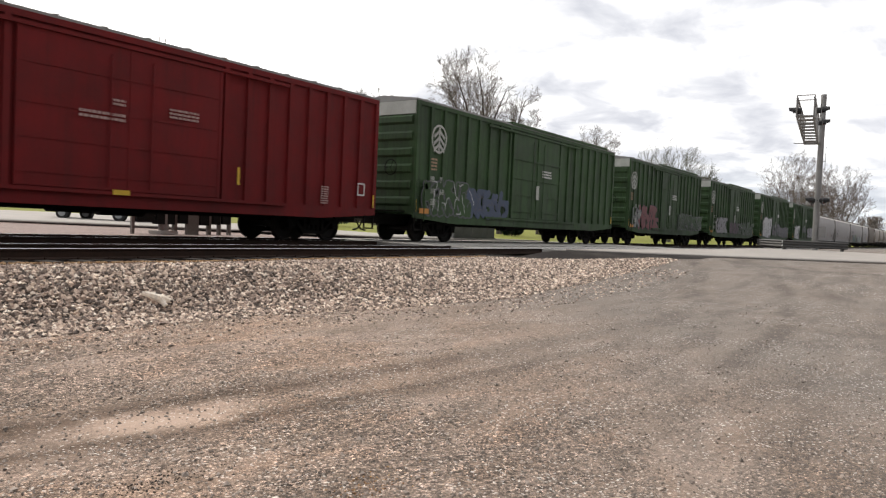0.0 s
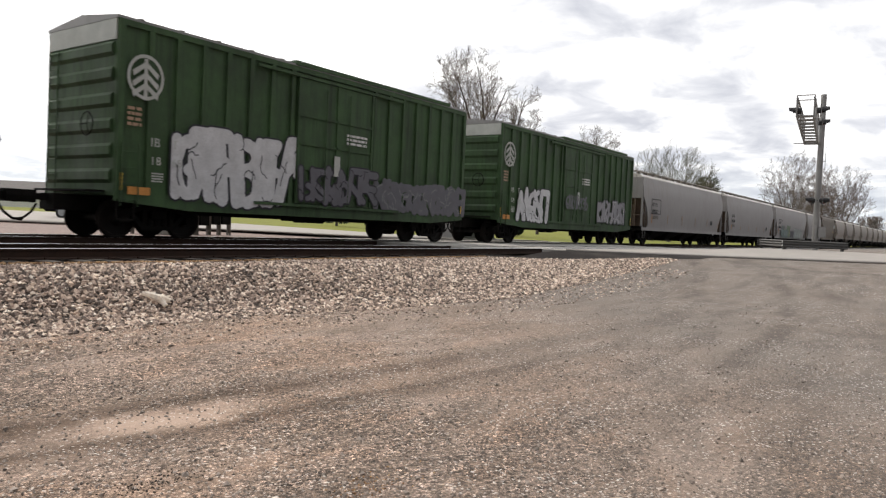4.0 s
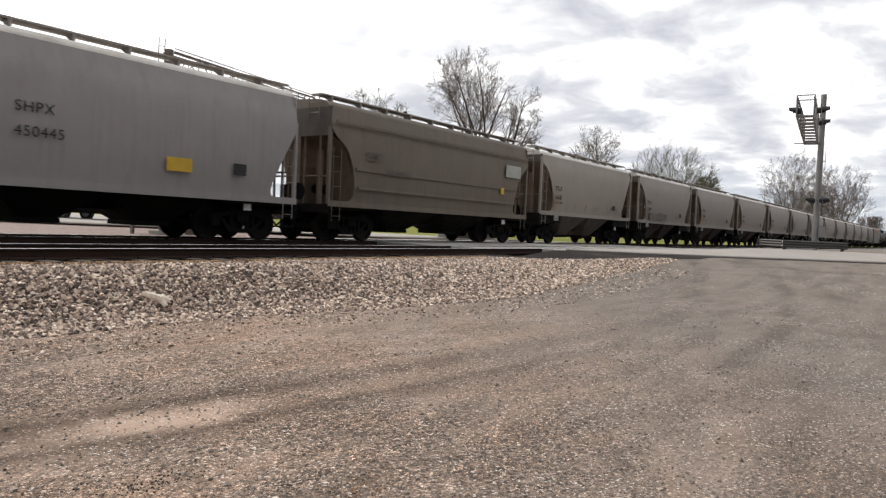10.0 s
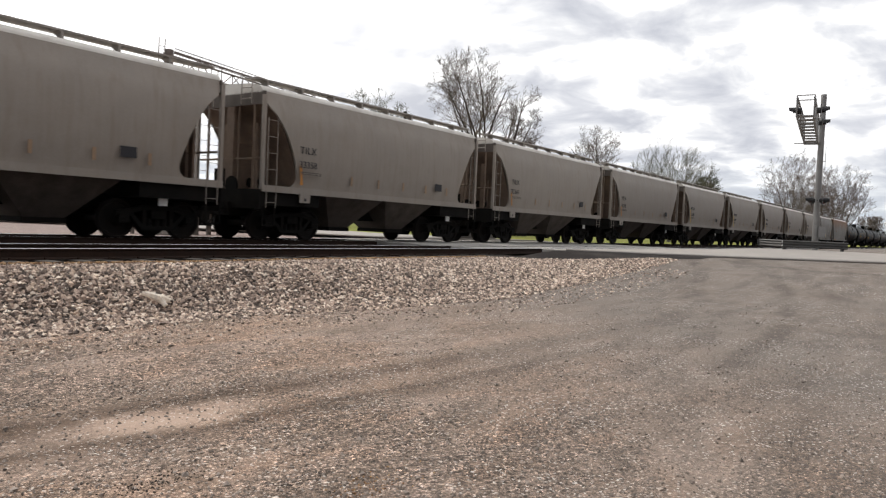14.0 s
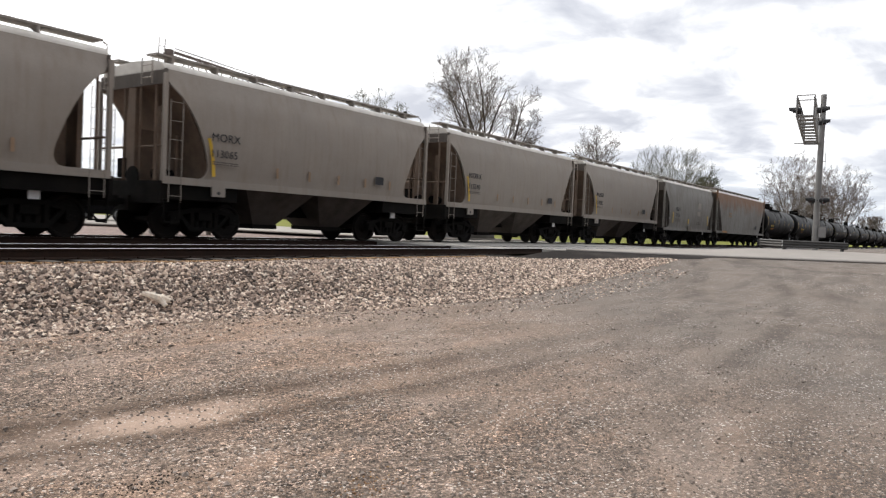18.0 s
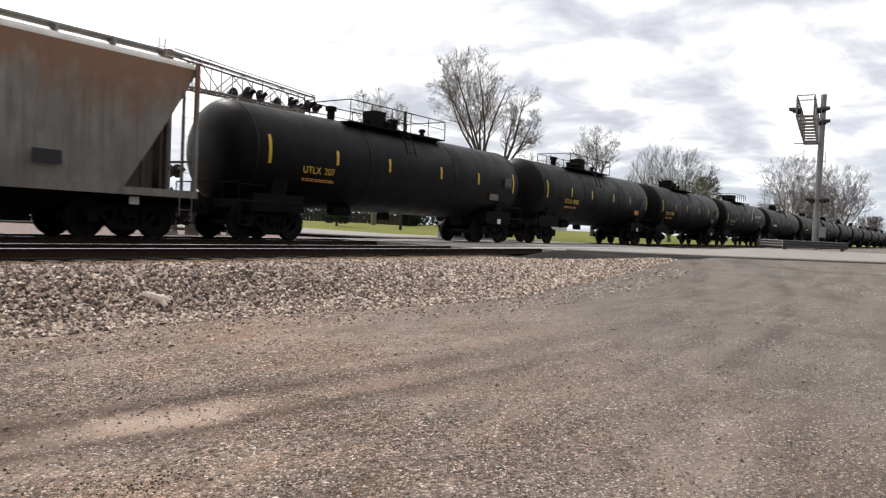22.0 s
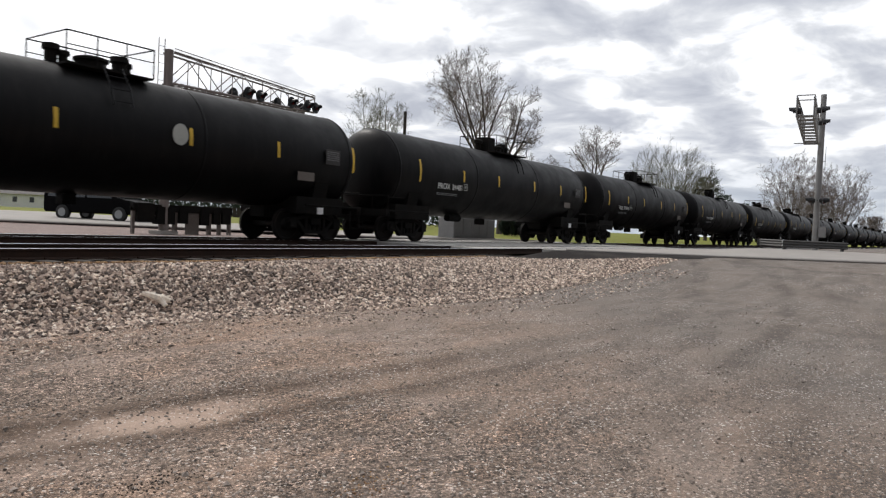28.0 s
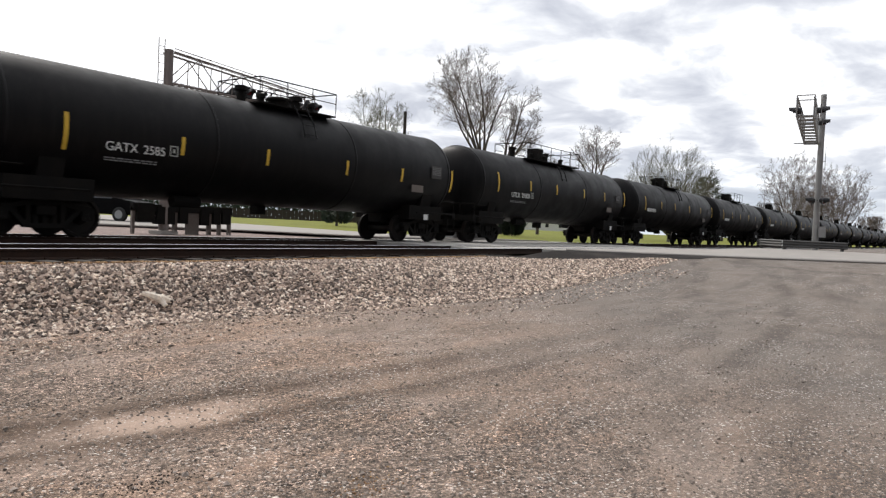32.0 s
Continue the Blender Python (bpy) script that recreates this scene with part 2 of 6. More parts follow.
def revolve(bm, prof, axis="x", seg=32, centre=(0, 0, 0)):
    """Turns a profile of (along, radius) points about an axis through centre."""
    c = Vector(centre)
    rings = []
    for along, rad in prof:
        if rad < 1e-5:
            o = {"x": (along, 0, 0), "y": (0, along, 0), "z": (0, 0, along)}[axis]
            rings.append([bm.verts.new(c + Vector(o))])
            continue
        ring = []
        for i in range(seg):
            a = 2 * math.pi * i / seg
            ca, sa = rad * math.cos(a), rad * math.sin(a)
            o = {"x": (along, ca, sa), "y": (ca, along, sa), "z": (ca, sa, along)}[axis]
            ring.append(bm.verts.new(c + Vector(o)))
        rings.append(ring)
    for r0, r1 in zip(rings, rings[1:]):
        for i in range(seg):
            j = (i + 1) % seg
            if len(r0) == 1 and len(r1) == 1:
                continue
            if len(r0) == 1:
                bm.faces.new((r0[0], r1[j], r1[i]))
            elif len(r1) == 1:
                bm.faces.new((r0[i], r0[j], r1[0]))
            else:
                bm.faces.new((r0[i], r0[j], r1[j], r1[i]))
    for r, flip in ((rings[0], True), (rings[-1], False)):
        if len(r) > 2:
            bm.faces.new(r[::-1] if flip else r)


def text_part(name, words, size, x, y, z, mat, parent, spacing=1.0):
    cu = bpy.data.curves.new(name, "FONT")
    cu.body, cu.size, cu.extrude, cu.space_character = words, size, 0.003, spacing
    tmp = bpy.data.objects.new(name, cu)
    me = bpy.data.meshes.new_from_object(tmp)
    bpy.data.objects.remove(tmp)
    bpy.data.curves.remove(cu)
    me.materials.append(mat)
    me.transform(Matrix.Translation((x, y, z)) @ Matrix.Rotation(math.radians(90), 4, "X"))
    ob = new(name, me)
    ob.parent = parent
    return ob


# ---- ground, tracks, road ----
def smooth(a, b, v):
    t = min(1, max(0, (v - a) / (b - a)))
    return t * t * (3 - 2 * t)


def along(v, pts):
    for (a, b), (c, d) in zip(pts, pts[1:]):
        if a <= v <= c:
            return b + (d - b) * (v - a) / (c - a)
    return pts[0][1] if v < pts[0][0] else pts[-1][1]


def lot_height(x):
    return -0.90 + 0.17 * smooth(8, 15, x) + 0.68 * smooth(12.5, 25, x) + 0.24 * smooth(25, 38, x)


def toe(x):
    return 9.25 - 1.45 * smooth(7, 13, x) - 0.35 * smooth(13, 21, x)


BED = -0.235


def rut(x):
    """Where the wheel track crosses the lot."""
    return along(x, ((0.5, 5.3), (2.26, 4.83), (3.35, 4.62), (4.8, 4.55), (6.6, 4.5), (8.9, 4.25), (11, 3.83), (14.6, 3.46), (19, 3.25)))


def far_rise(x, y):
    return -0.13 * (1 - smooth(24, 34, y)) + 0.04 * smooth(24, 34, y) + 0.22 * smooth(34, 50, y) + 0.16 * smooth(50, 64, y)


ROAD_EDGE = ((-60, 45.0), (0, 29.6), (2, 28.3), (4.6, 26.7), (7, 24.5), (8, 23.9), (9, 23.3), (10, 22.6), (12, 20.2))


def apron_edge(y):
    """Where the dark asphalt beside the crossing begins."""
    return 17.4 + 1.28 * (11.2 - y)


def road_level(x, y):
    k = smooth(7, 10.6, y)
    return (1 - k) * (max(lot_height(x), -0.10) + 0.03) - k * 0.02


def ground_height(x, y):
    if y < 12.3:
        low, t = lot_height(x), toe(x)
        wave = 0.03 * noise.noise(Vector((x * 0.35, y * 0.35, 1.3))) + 0.016 * noise.noise(Vector((x * 1.4, y * 1.4, 4.1))) + 0.006 * noise.noise(Vector((x * 5, y * 5, 2.1)))
        if 1.5 < x < 22:
            wave -= 0.035 * math.exp(-((y - rut(x)) / 0.34) ** 2) * smooth(22, 12, x)
        if y <= t:
            z = low + wave - 0.05 * smooth(0, 40, t - y)
        else:
            z = low + (BED - low) * smooth(t - 0.02, 10.75, y) + 0.4 * wave
        if y < 10.7 and x > 19:
            edge = along(y, ROAD_EDGE)
            k = smooth(edge - 4.0, edge - 0.2, x)
            z = z * (1 - k) + k * (road_level(x, y) - (0.03 if x > edge else 0.004))
        return z
    if y < 18.6:
        return BED
    return BED + (far_rise(x, y) - BED) * smooth(18.6, 20, y) + 0.02 * noise.noise(Vector((x * 0.2, y * 0.2, 9.0)))


def ground_colour(name, light, dark, warm, scale, blend):
    """Gravel or soil: stones at two sizes over patches of fine dust."""
    m = bpy.data.materials.new(name)
    m.use_nodes = True
    nt = m.node_tree
    b = nt.nodes["Principled BSDF"]
    co = nt.nodes.new("ShaderNodeTexCoord")
    v1 = N(nt, "ShaderNodeTexVoronoi", Scale=scale)
    v2 = N(nt, "ShaderNodeTexVoronoi", Scale=scale * 2.6)
    patch = N(nt, "ShaderNodeTexNoise", Scale=0.42, Detail=6.0, Roughness=0.6, Distortion=0.6)
    grain = N(nt, "ShaderNodeTexNoise", Scale=scale * 1.4, Detail=5.0, Roughness=0.75)
    mp = nt.nodes.new("ShaderNodeMapping")
    mp.inputs["Scale"].default_value = (0.55, 1.3, 1)
    mp.inputs["Rotation"].default_value = (0, 0, math.radians(-24))
    nt.links.new(co.outputs["Object"], mp.inputs[0])
    nt.links.new(mp.outputs[0], patch.inputs["Vector"])
    for n in (v1, v2, grain):
        nt.links.new(co.outputs["Object"], n.inputs["Vector"])
    tone = mix_col(nt, ramp(nt, patch.outputs[0], [(0.38, (0, 0, 0)), (0.62, (1, 1, 1))]), light, warm)
    s1 = ramp(nt, v1.outputs["Color"], [(0.0, (0.55, 0.55, 0.56)), (0.6, (0.95, 0.94, 0.93)), (1.0, (1.5, 1.5, 1.5))])
    s2 = ramp(nt, v2.outputs["Color"], [(0.0, (0.6, 0.6, 0.6)), (0.7, (1.0, 1.0, 1.0)), (1.0, (1.7, 1.7, 1.72))])
    col = mix_col(nt, blend, tone, s1, "MULTIPLY")
    col = mix_col(nt, blend, col, s2, "MULTIPLY")
    col = mix_col(nt, ramp(nt, grain.outputs[0], [(0.42, (0.55,) * 3), (0.6, (0, 0, 0))]), col, dark)
    nt.links.new(col, b.inputs["Base Color"])
    b.inputs["Roughness"].default_value = 0.9
    b.inputs["Specular IOR Level"].default_value = 0.25
    hgt = math_node(nt, "ADD", math_node(nt, "MULTIPLY", v1.outputs["Distance"], -1.0), math_node(nt, "MULTIPLY", grain.outputs[0], 0.8))
    bp = N(nt, "ShaderNodeBump", Strength=0.55, Distance=0.012)
    nt.links.new(hgt, bp.inputs["Height"])
    nt.links.new(bp.outputs[0], b.inputs["Normal"])
    return m


def lot_material():
    m = bpy.data.materials.new("gravel_lot")
    m.use_nodes = True
    nt = m.node_tree
    b = nt.nodes["Principled BSDF"]
    co = nt.nodes.new("ShaderNodeTexCoord")
    pos = co.outputs["Object"]

    def noise_tex(scale, detail, rough, vec=pos, dist=0.0):
        n = N(nt, "ShaderNodeTexNoise", Scale=scale, Detail=detail, Roughness=rough, Distortion=dist)
        nt.links.new(vec, n.inputs["Vector"])
        return n.outputs[0]

    def cells(scale):
        v = N(nt, "ShaderNodeTexVoronoi", Scale=scale)
        nt.links.new(pos, v.inputs["Vector"])
        bw = nt.nodes.new("ShaderNodeSeparateColor")
        nt.links.new(v.outputs["Color"], bw.inputs[0])
        return bw.outputs[0], v.outputs["Distance"]

    mp = nt.nodes.new("ShaderNodeMapping")
    mp.inputs["Scale"].default_value = (0.5, 1.25, 1)
    mp.inputs["Rotation"].default_value = (0, 0, math.radians(6))
    nt.links.new(pos, mp.inputs[0])
    patch = noise_tex(0.55, 6, 0.62, mp.outputs[0], 0.7)
    patch2 = noise_tex(1.7, 5, 0.6, mp.outputs[0], 0.4)
    tone = ramp(nt, patch, [(0.34, (0.262, 0.194, 0.154)), (0.47, (0.345, 0.258, 0.205)), (0.55, (0.365, 0.254, 0.188)), (0.66, (0.245, 0.165, 0.118))])
    tone = mix_col(nt, ramp(nt, patch2, [(0.44, (0, 0, 0)), (0.66, (0.7,) * 3)]), tone, (0.200, 0.148, 0.112))
    # wheel track: pale dust in the middle, dark damp edges
    sep = nt.nodes.new("ShaderNodeSeparateXYZ")
    nt.links.new(pos, sep.inputs[0])
    x, y = sep.outputs[0], sep.outputs[1]
    cub = math_node(nt, "ADD", math_node(nt, "MULTIPLY", x, RUT[0]), RUT[1])
    cub = math_node(nt, "ADD", math_node(nt, "MULTIPLY", cub, x), RUT[2])
    cub = math_node(nt, "ADD", math_node(nt, "MULTIPLY", cub, x), RUT[3])
    wob = math_node(nt, "MULTIPLY", math_node(nt, "SUBTRACT", noise_tex(1.3, 5, 0.65), 0.5), 0.75)
    off = math_node(nt, "ADD", math_node(nt, "SUBTRACT", y, cub), wob)
    dist = math_node(nt, "ABSOLUTE", off)
    fade = ramp(nt, math_node(nt, "DIVIDE", x, 24.0), [(0.02, (0.25,) * 3), (0.06, (1,) * 3), (0.30, (0.75,) * 3), (0.75, (0, 0, 0))])
    damp = ramp(nt, dist, [(0.10, (0.3,) * 3), (0.28, (0.9,) * 3), (0.42, (0.75,) * 3), (0.80, (0, 0, 0))])
    tone = mix_col(nt, math_node(nt, "MULTIPLY", damp, fade), tone, (0.072, 0.044, 0.027))
    dust = ramp(nt, dist, [(0.05, (0.85,) * 3), (0.36, (0, 0, 0))])
    lit = ramp(nt, math_node(nt, "DIVIDE", x, 24.0), [(0.098, (0, 0, 0)), (0.118, (0.9,) * 3), (0.146, (0.9,) * 3), (0.18, (0.12,) * 3), (0.6, (0.12,) * 3)])
    smooth_dust = math_node(nt, "MULTIPLY", dust, lit)
    tone = mix_col(nt, smooth_dust, tone, (0.42, 0.312, 0.245))
    # stones of three sizes, each with its own shade
    c1, d1 = cells(30.0)
    c2, d2 = cells(66.0)
    c3, d3 = cells(150.0)
    col = tone
    coarse = ramp(nt, noise_tex(0.8, 5, 0.65, mp.outputs[0], 0.5), [(0.38, (0.40,) * 3), (0.58, (1.0,) * 3)])
    calm = ramp(nt, math_node(nt, "DIVIDE", x, 24.0), [(0.2, (1,) * 3), (0.5, (0.45,) * 3)])
    wet = math_node(nt, "MULTIPLY", math_node(nt, "MULTIPLY", damp, fade), 0.45)
    rough_amount = math_node(nt, "MULTIPLY", math_node(nt, "MULTIPLY", coarse, calm), math_node(nt, "SUBTRACT", math_node(nt, "SUBTRACT", 1.0, wet), smooth_dust))
    rough_amount = math_node(nt, "MAXIMUM", rough_amount, 0.0)
    for c, lo, mid, hi in ((c1, 0.34, 0.99, 1.75), (c2, 0.22, 0.98, 2.6), (c3, 0.34, 1.02, 2.4)):
        col = mix_col(nt, rough_amount, col, ramp(nt, c, [(0.0, (lo,) * 3), (0.55, (mid,) * 3), (0.85, (1.1,) * 3), (1.0, (hi,) * 3)]), "MULTIPLY")
    still = ramp(nt, math_node(nt, "DIVIDE", math_node(nt, "SUBTRACT", x, math_node(nt, "MULTIPLY", y, 0.9)), 16.0), [(0.0, (0, 0, 0)), (0.5, (0.85,) * 3)])
    col = mix_col(nt, still, col, mix_col(nt, ramp(nt, patch2, [(0.4, (0, 0, 0)), (0.62, (1, 1, 1))]), (0.150, 0.134, 0.120), (0.106, 0.094, 0.085)))
    # dark arcs left by turning tyres
    flat = nt.nodes.new("ShaderNodeCombineXYZ")
    nt.links.new(x, flat.inputs[0])
    nt.links.new(y, flat.inputs[1])
    u = math_node(nt, "SUBTRACT", x, 14.0)
    bow = math_node(nt, "ADD", math_node(nt, "MULTIPLY", u, 0.13), math_node(nt, "MULTIPLY", math_node(nt, "MULTIPLY", u, u), 0.017))
    torn = ramp(nt, noise_tex(0.8, 4, 0.6), [(0.40, (0.25,) * 3), (0.55, (1, 1, 1))])
    for base, width, first, amount in ((2.40, 0.30, 7.0, 0.62), (1.55, 0.22, 15.0, 0.45), (4.35, 0.34, 14.0, 0.55), (5.2, 0.25, 16.0, 0.4)):
        gap = math_node(nt, "ABSOLUTE", math_node(nt, "ADD", math_node(nt, "SUBTRACT", math_node(nt, "SUBTRACT", y, base), bow), math_node(nt, "MULTIPLY", wob, 0.6)))
        mark = ramp(nt, gap, [(0.03, (amount,) * 3), (width, (0, 0, 0))])
        mark = math_node(nt, "MULTIPLY", math_node(nt, "MULTIPLY", mark, torn), ramp(nt, math_node(nt, "DIVIDE", x, 24.0), [(first / 24, (0, 0, 0)), (first / 24 + 0.1, (1, 1, 1))]))
        col = mix_col(nt, mark, col, (0.075, 0.062, 0.053))
    for cx, cy, r in ((26.5, 2.4, 4.6), (24.0, 0.4, 5.1)):
        dv = nt.nodes.new("ShaderNodeVectorMath")
        dv.operation = "DISTANCE"
        nt.links.new(flat.outputs[0], dv.inputs[0])
        dv.inputs[1].default_value = (cx, cy, 0)
        gap = math_node(nt, "ABSOLUTE", math_node(nt, "ADD", math_node(nt, "SUBTRACT", dv.outputs["Value"], r), math_node(nt, "MULTIPLY", wob, 0.5)))
        mark = math_node(nt, "MULTIPLY", ramp(nt, gap, [(0.04, (0.6,) * 3), (0.36, (0, 0, 0))]), torn)
        mark = math_node(nt, "MULTIPLY", mark, ramp(nt, math_node(nt, "DIVIDE", x, 24.0), [(0.52, (0, 0, 0)), (0.66, (1, 1, 1))]))
        col = mix_col(nt, mark, col, (0.075, 0.062, 0.053))
    smear = ramp(nt, noise_tex(3.2, 7, 0.7, mp.outputs[0], 0.6), [(0.55, (0, 0, 0)), (0.70, (0.42,) * 3)])
    col = mix_col(nt, math_node(nt, "MULTIPLY", smear, math_node(nt, "SUBTRACT", 1.0, smooth_dust)), col, (0.12, 0.09, 0.07))
    pale = ramp(nt, c2, [(0.94, (0, 0, 0)), (0.95, (0.85,) * 3)])
    col = mix_col(nt, math_node(nt, "MULTIPLY", pale, ramp(nt, noise_tex(0.9, 3, 0.6), [(0.4, (0.1,) * 3), (0.6, (1,) * 3)])), col, (0.62, 0.59, 0.55))
    flecks = ramp(nt, noise_tex(24, 6, 0.8), [(0.35, (0.9,) * 3), (0.43, (0, 0, 0))])
    col = mix_col(nt, math_node(nt, "MULTIPLY", flecks, rough_amount), col, (0.075, 0.06, 0.05))
    nt.links.new(col, b.inputs["Base Color"])
    b.inputs["Roughness"].default_value = 0.9
    b.inputs["Specular IOR Level"].default_value = 0.25
    hgt = math_node(nt, "SUBTRACT", math_node(nt, "MULTIPLY", noise_tex(26, 6, 0.8), 1.4), math_node(nt, "ADD", math_node(nt, "MULTIPLY", d1, 0.9), math_node(nt, "MULTIPLY", d2, 0.6)))
    bp = N(nt, "ShaderNodeBump", Strength=0.9, Distance=0.016)
    nt.links.new(hgt, bp.inputs["Height"])
    nt.links.new(math_node(nt, "ADD", math_node(nt, "MULTIPLY", rough_amount, 0.65), 0.25), bp.inputs["Strength"])
    nt.links.new(bp.outputs[0], b.inputs["Normal"])
    return m


RUT = (-0.000013, 0.00252, -0.1503, 5.252)
M["lot"] = lot_material()
# Bed under the loose stones: shade in the gaps is painted as dark colour.
M["ballast"] = ground_colour("ballast_bed_gap_shade", (0.06, 0.05, 0.044), (0.02, 0.017, 0.015), (0.085, 0.07, 0.06), 20.0, 0.95)
# Darker bed across both tracks.
M["oily"] = ground_colour("dark_ballast", (0.075, 0.062, 0.054), (0.02, 0.017, 0.015), (0.06, 0.048, 0.04), 20.0, 0.9)
M["pink"] = ground_colour("pinkish_gravel", (0.29, 0.23, 0.212), (0.12, 0.085, 0.075), (0.25, 0.185, 0.16), 18.0, 0.7)
M["grass"] = surface("spring_grass", (0.155, 0.168, 0.032), 0.95, vary=0.35, scale=0.5, fine=14, bump=0.6, spec=0.1, dirt=(0.19, 0.16, 0.06), dirt_amount=0.4)
M["road"] = surface("worn_pale_asphalt", (0.29, 0.268, 0.247), 0.85, vary=0.15, scale=0.7, fine=30, bump=0.2, dirt=(0.22, 0.21, 0.195), dirt_amount=0.5, spec=0.3)
M["apron"] = surface("dark_asphalt_apron", (0.024, 0.021, 0.02), 0.95, vary=0.4, scale=1.2, fine=30, bump=0.4, dirt=(0.075, 0.065, 0.058), dirt_amount=0.6, spec=0.06)
def stone_material(name, stops):
    """Broken stones, each with its own shade."""
    m = surface(name, (0.3, 0.3, 0.3), 0.8, vary=0.3, scale=9, fine=70, bump=0.12, spec=0.4)
    nt = m.node_tree
    b = nt.nodes["Principled BSDF"]
    g = nt.nodes.new("ShaderNodeNewGeometry")
    own = ramp(nt, g.outputs["Random Per Island"], stops)
    grain = b.inputs["Base Color"].links[0].from_socket
    nt.links.new(mix_col(nt, 1.0, own, mix_col(nt, 1.0, grain, (3.3, 3.3, 3.3), "MULTIPLY"), "MULTIPLY"), b.inputs["Base Color"])
    return m


M["stone"] = stone_material("ballast_stone", [(0.0, (0.050, 0.037, 0.030)), (0.30, (0.185, 0.140, 0.115)), (0.60, (0.41, 0.312, 0.252)), (0.85, (0.64, 0.505, 0.40)), (1.0, (0.90, 0.80, 0.69))])
M["dark_litter"] = stone_material("dark_litter", [(0.0, (0.02, 0.015, 0.012)), (0.7, (0.06, 0.042, 0.03)), (1.0, (0.16, 0.11, 0.07))])
M["litter"] = stone_material("dry_litter", [(0.0, (0.12, 0.06, 0.03)), (0.5, (0.30, 0.17, 0.08)), (1.0, (0.45, 0.30, 0.16))])
M["pebble"] = surface("lot_pebble", (0.26, 0.218, 0.186), 0.85, vary=0.3, scale=9, fine=60, bump=0.2, island=0.6, spec=0.35)


def far_outer(y):
    return along(y, ((18, 37.0), (24, 31.5), (34, 28.0), (46, 26.5), (54, 15.0)))


def build_ground():
    near = lambda a, b, n: list(np.linspace(a, b, n, endpoint=False))
    xs = [-1800, -600, -200, -80, -30] + near(-12, 30, 150) + near(30, 60, 40) + near(60, 140, 24) + [140, 200, 300, 500, 900, 1800, 3200]
    ys = [-1500, -400, -100, -30, -12] + near(-6, 12.3, 90) + [12.3, 15, 18.5, 18.6] + near(18.7, 22, 10) + near(22, 70, 34) + [70, 90, 120, 180, 300, 600, 1200, 2400]
    bm = bmesh.new()
    grid = [[bm.verts.new((x, y, ground_height(x, y))) for y in ys] for x in xs]
    for i in range(len(xs) - 1):
        for j in range(len(ys) - 1):
            f = bm.faces.new((grid[i][j], grid[i + 1][j], grid[i + 1][j + 1], grid[i][j + 1]))
            f.smooth = True
            cx, cy = (xs[i] + xs[i + 1]) / 2, (ys[j] + ys[j + 1]) / 2
            edge = 0.25 * noise.noise(Vector((cx * 0.9, cy * 0.9, 0)))
            if cy > 18.8:
                f.material_index = 3 if (cx > far_outer(cy) or cy > 50) else 2
            elif cy > 11.4:
                f.material_index = 4
            elif cy > toe(cx) + 0.22 + edge:
                f.material_index = 1
            elif cy < 12.3 and (cx > 44 or cx < -60 or cy < -40):
                f.material_index = 0
    ob = part("ground", bm, None, mats=[M["lot"], M["ballast"], M["pink"], M["grass"], M["oily"]])
    tagged(ob, "grey-brown gravel lot rising to stone ballast, grass beyond", "ground", kind="structure")
    return ob


build_ground()

RAIL = [(-0.070, -0.172), (0.070, -0.172), (0.070, -0.160), (0.012, -0.140), (0.010, -0.045), (0.037, -0.032), (0.037, -0.004), (0.030, 0.0), (-0.030, 0.0), (-0.037, -0.004), (-0.037, -0.032), (-0.010, -0.045), (-0.012, -0.140), (-0.070, -0.160)]
TRACKS = {"near": 12.36, "train": 16.95}
X_LO, X_HI = -640.0, 980.0


def build_track(name, yc, label):
    tr = thing(name, label, "track", kind="structure", m=pose(0, yc, 0))
    for side in (-0.755, 0.755):
        bm = bmesh.new()
        prism_x(bm, [(y + side, z) for y, z in RAIL], X_LO, X_HI)
        for f in bm.faces:
            f.material_index = 1 if (f.normal.z > 0.5 or f.calc_center_median().z > -0.006) else 0
        part("rail", bm, None, tr, "rusty steel rail with a shiny worn head", mats=[M["rail_side"], M["rail_head"]])
    rng = random.Random(5)
    tie = bpy.data.meshes.new("tie")
    bm = boxes((-0.115, 0.115, -1.3, 1.3, -0.36, -0.172))
    bmesh.ops.bevel(bm, geom=bm.edges[:], offset=0.012, segments=1, affect="EDGES")
    bm.to_mesh(tie)
    bm.free()
    tie.materials.append(M["tie"])
    x = -6.0
    while x < 19.0:
        t = new("tie", tie)
        t.parent = tr
        t.matrix_basis = pose(x, rng.uniform(-0.04, 0.04), -0.001 - 0.02 * rng.random(), 0, 0, rng.uniform(-1.5, 1.5))
        x += 0.52
    bm = bmesh.new()
    x = 38.0
    while x < 160:
        box(bm, x, x + 0.23, -1.3, 1.3, -0.36, -0.174)
        x += 0.52
    part("tie_row", bm, M["tie"], tr)["kind"] = "stuff"
    bm = bmesh.new()
    x = -6.0
    while x < 19.0:
        for side in (-0.755, 0.755):
            for o in (-0.1, 0.1):
                box(bm, x + 0.03, x + 0.055, side + o - 0.02, side + o + 0.02, -0.172, -0.140)
        x += 0.52
    part("spikes", bm, M["rail_side"], tr)["kind"] = "stuff"
    return tr


build_track("track_near", TRACKS["near"], "empty railway track with rusty rails on stone ballast")
build_track("track_far", TRACKS["train"], "railway track under the moving freight train")


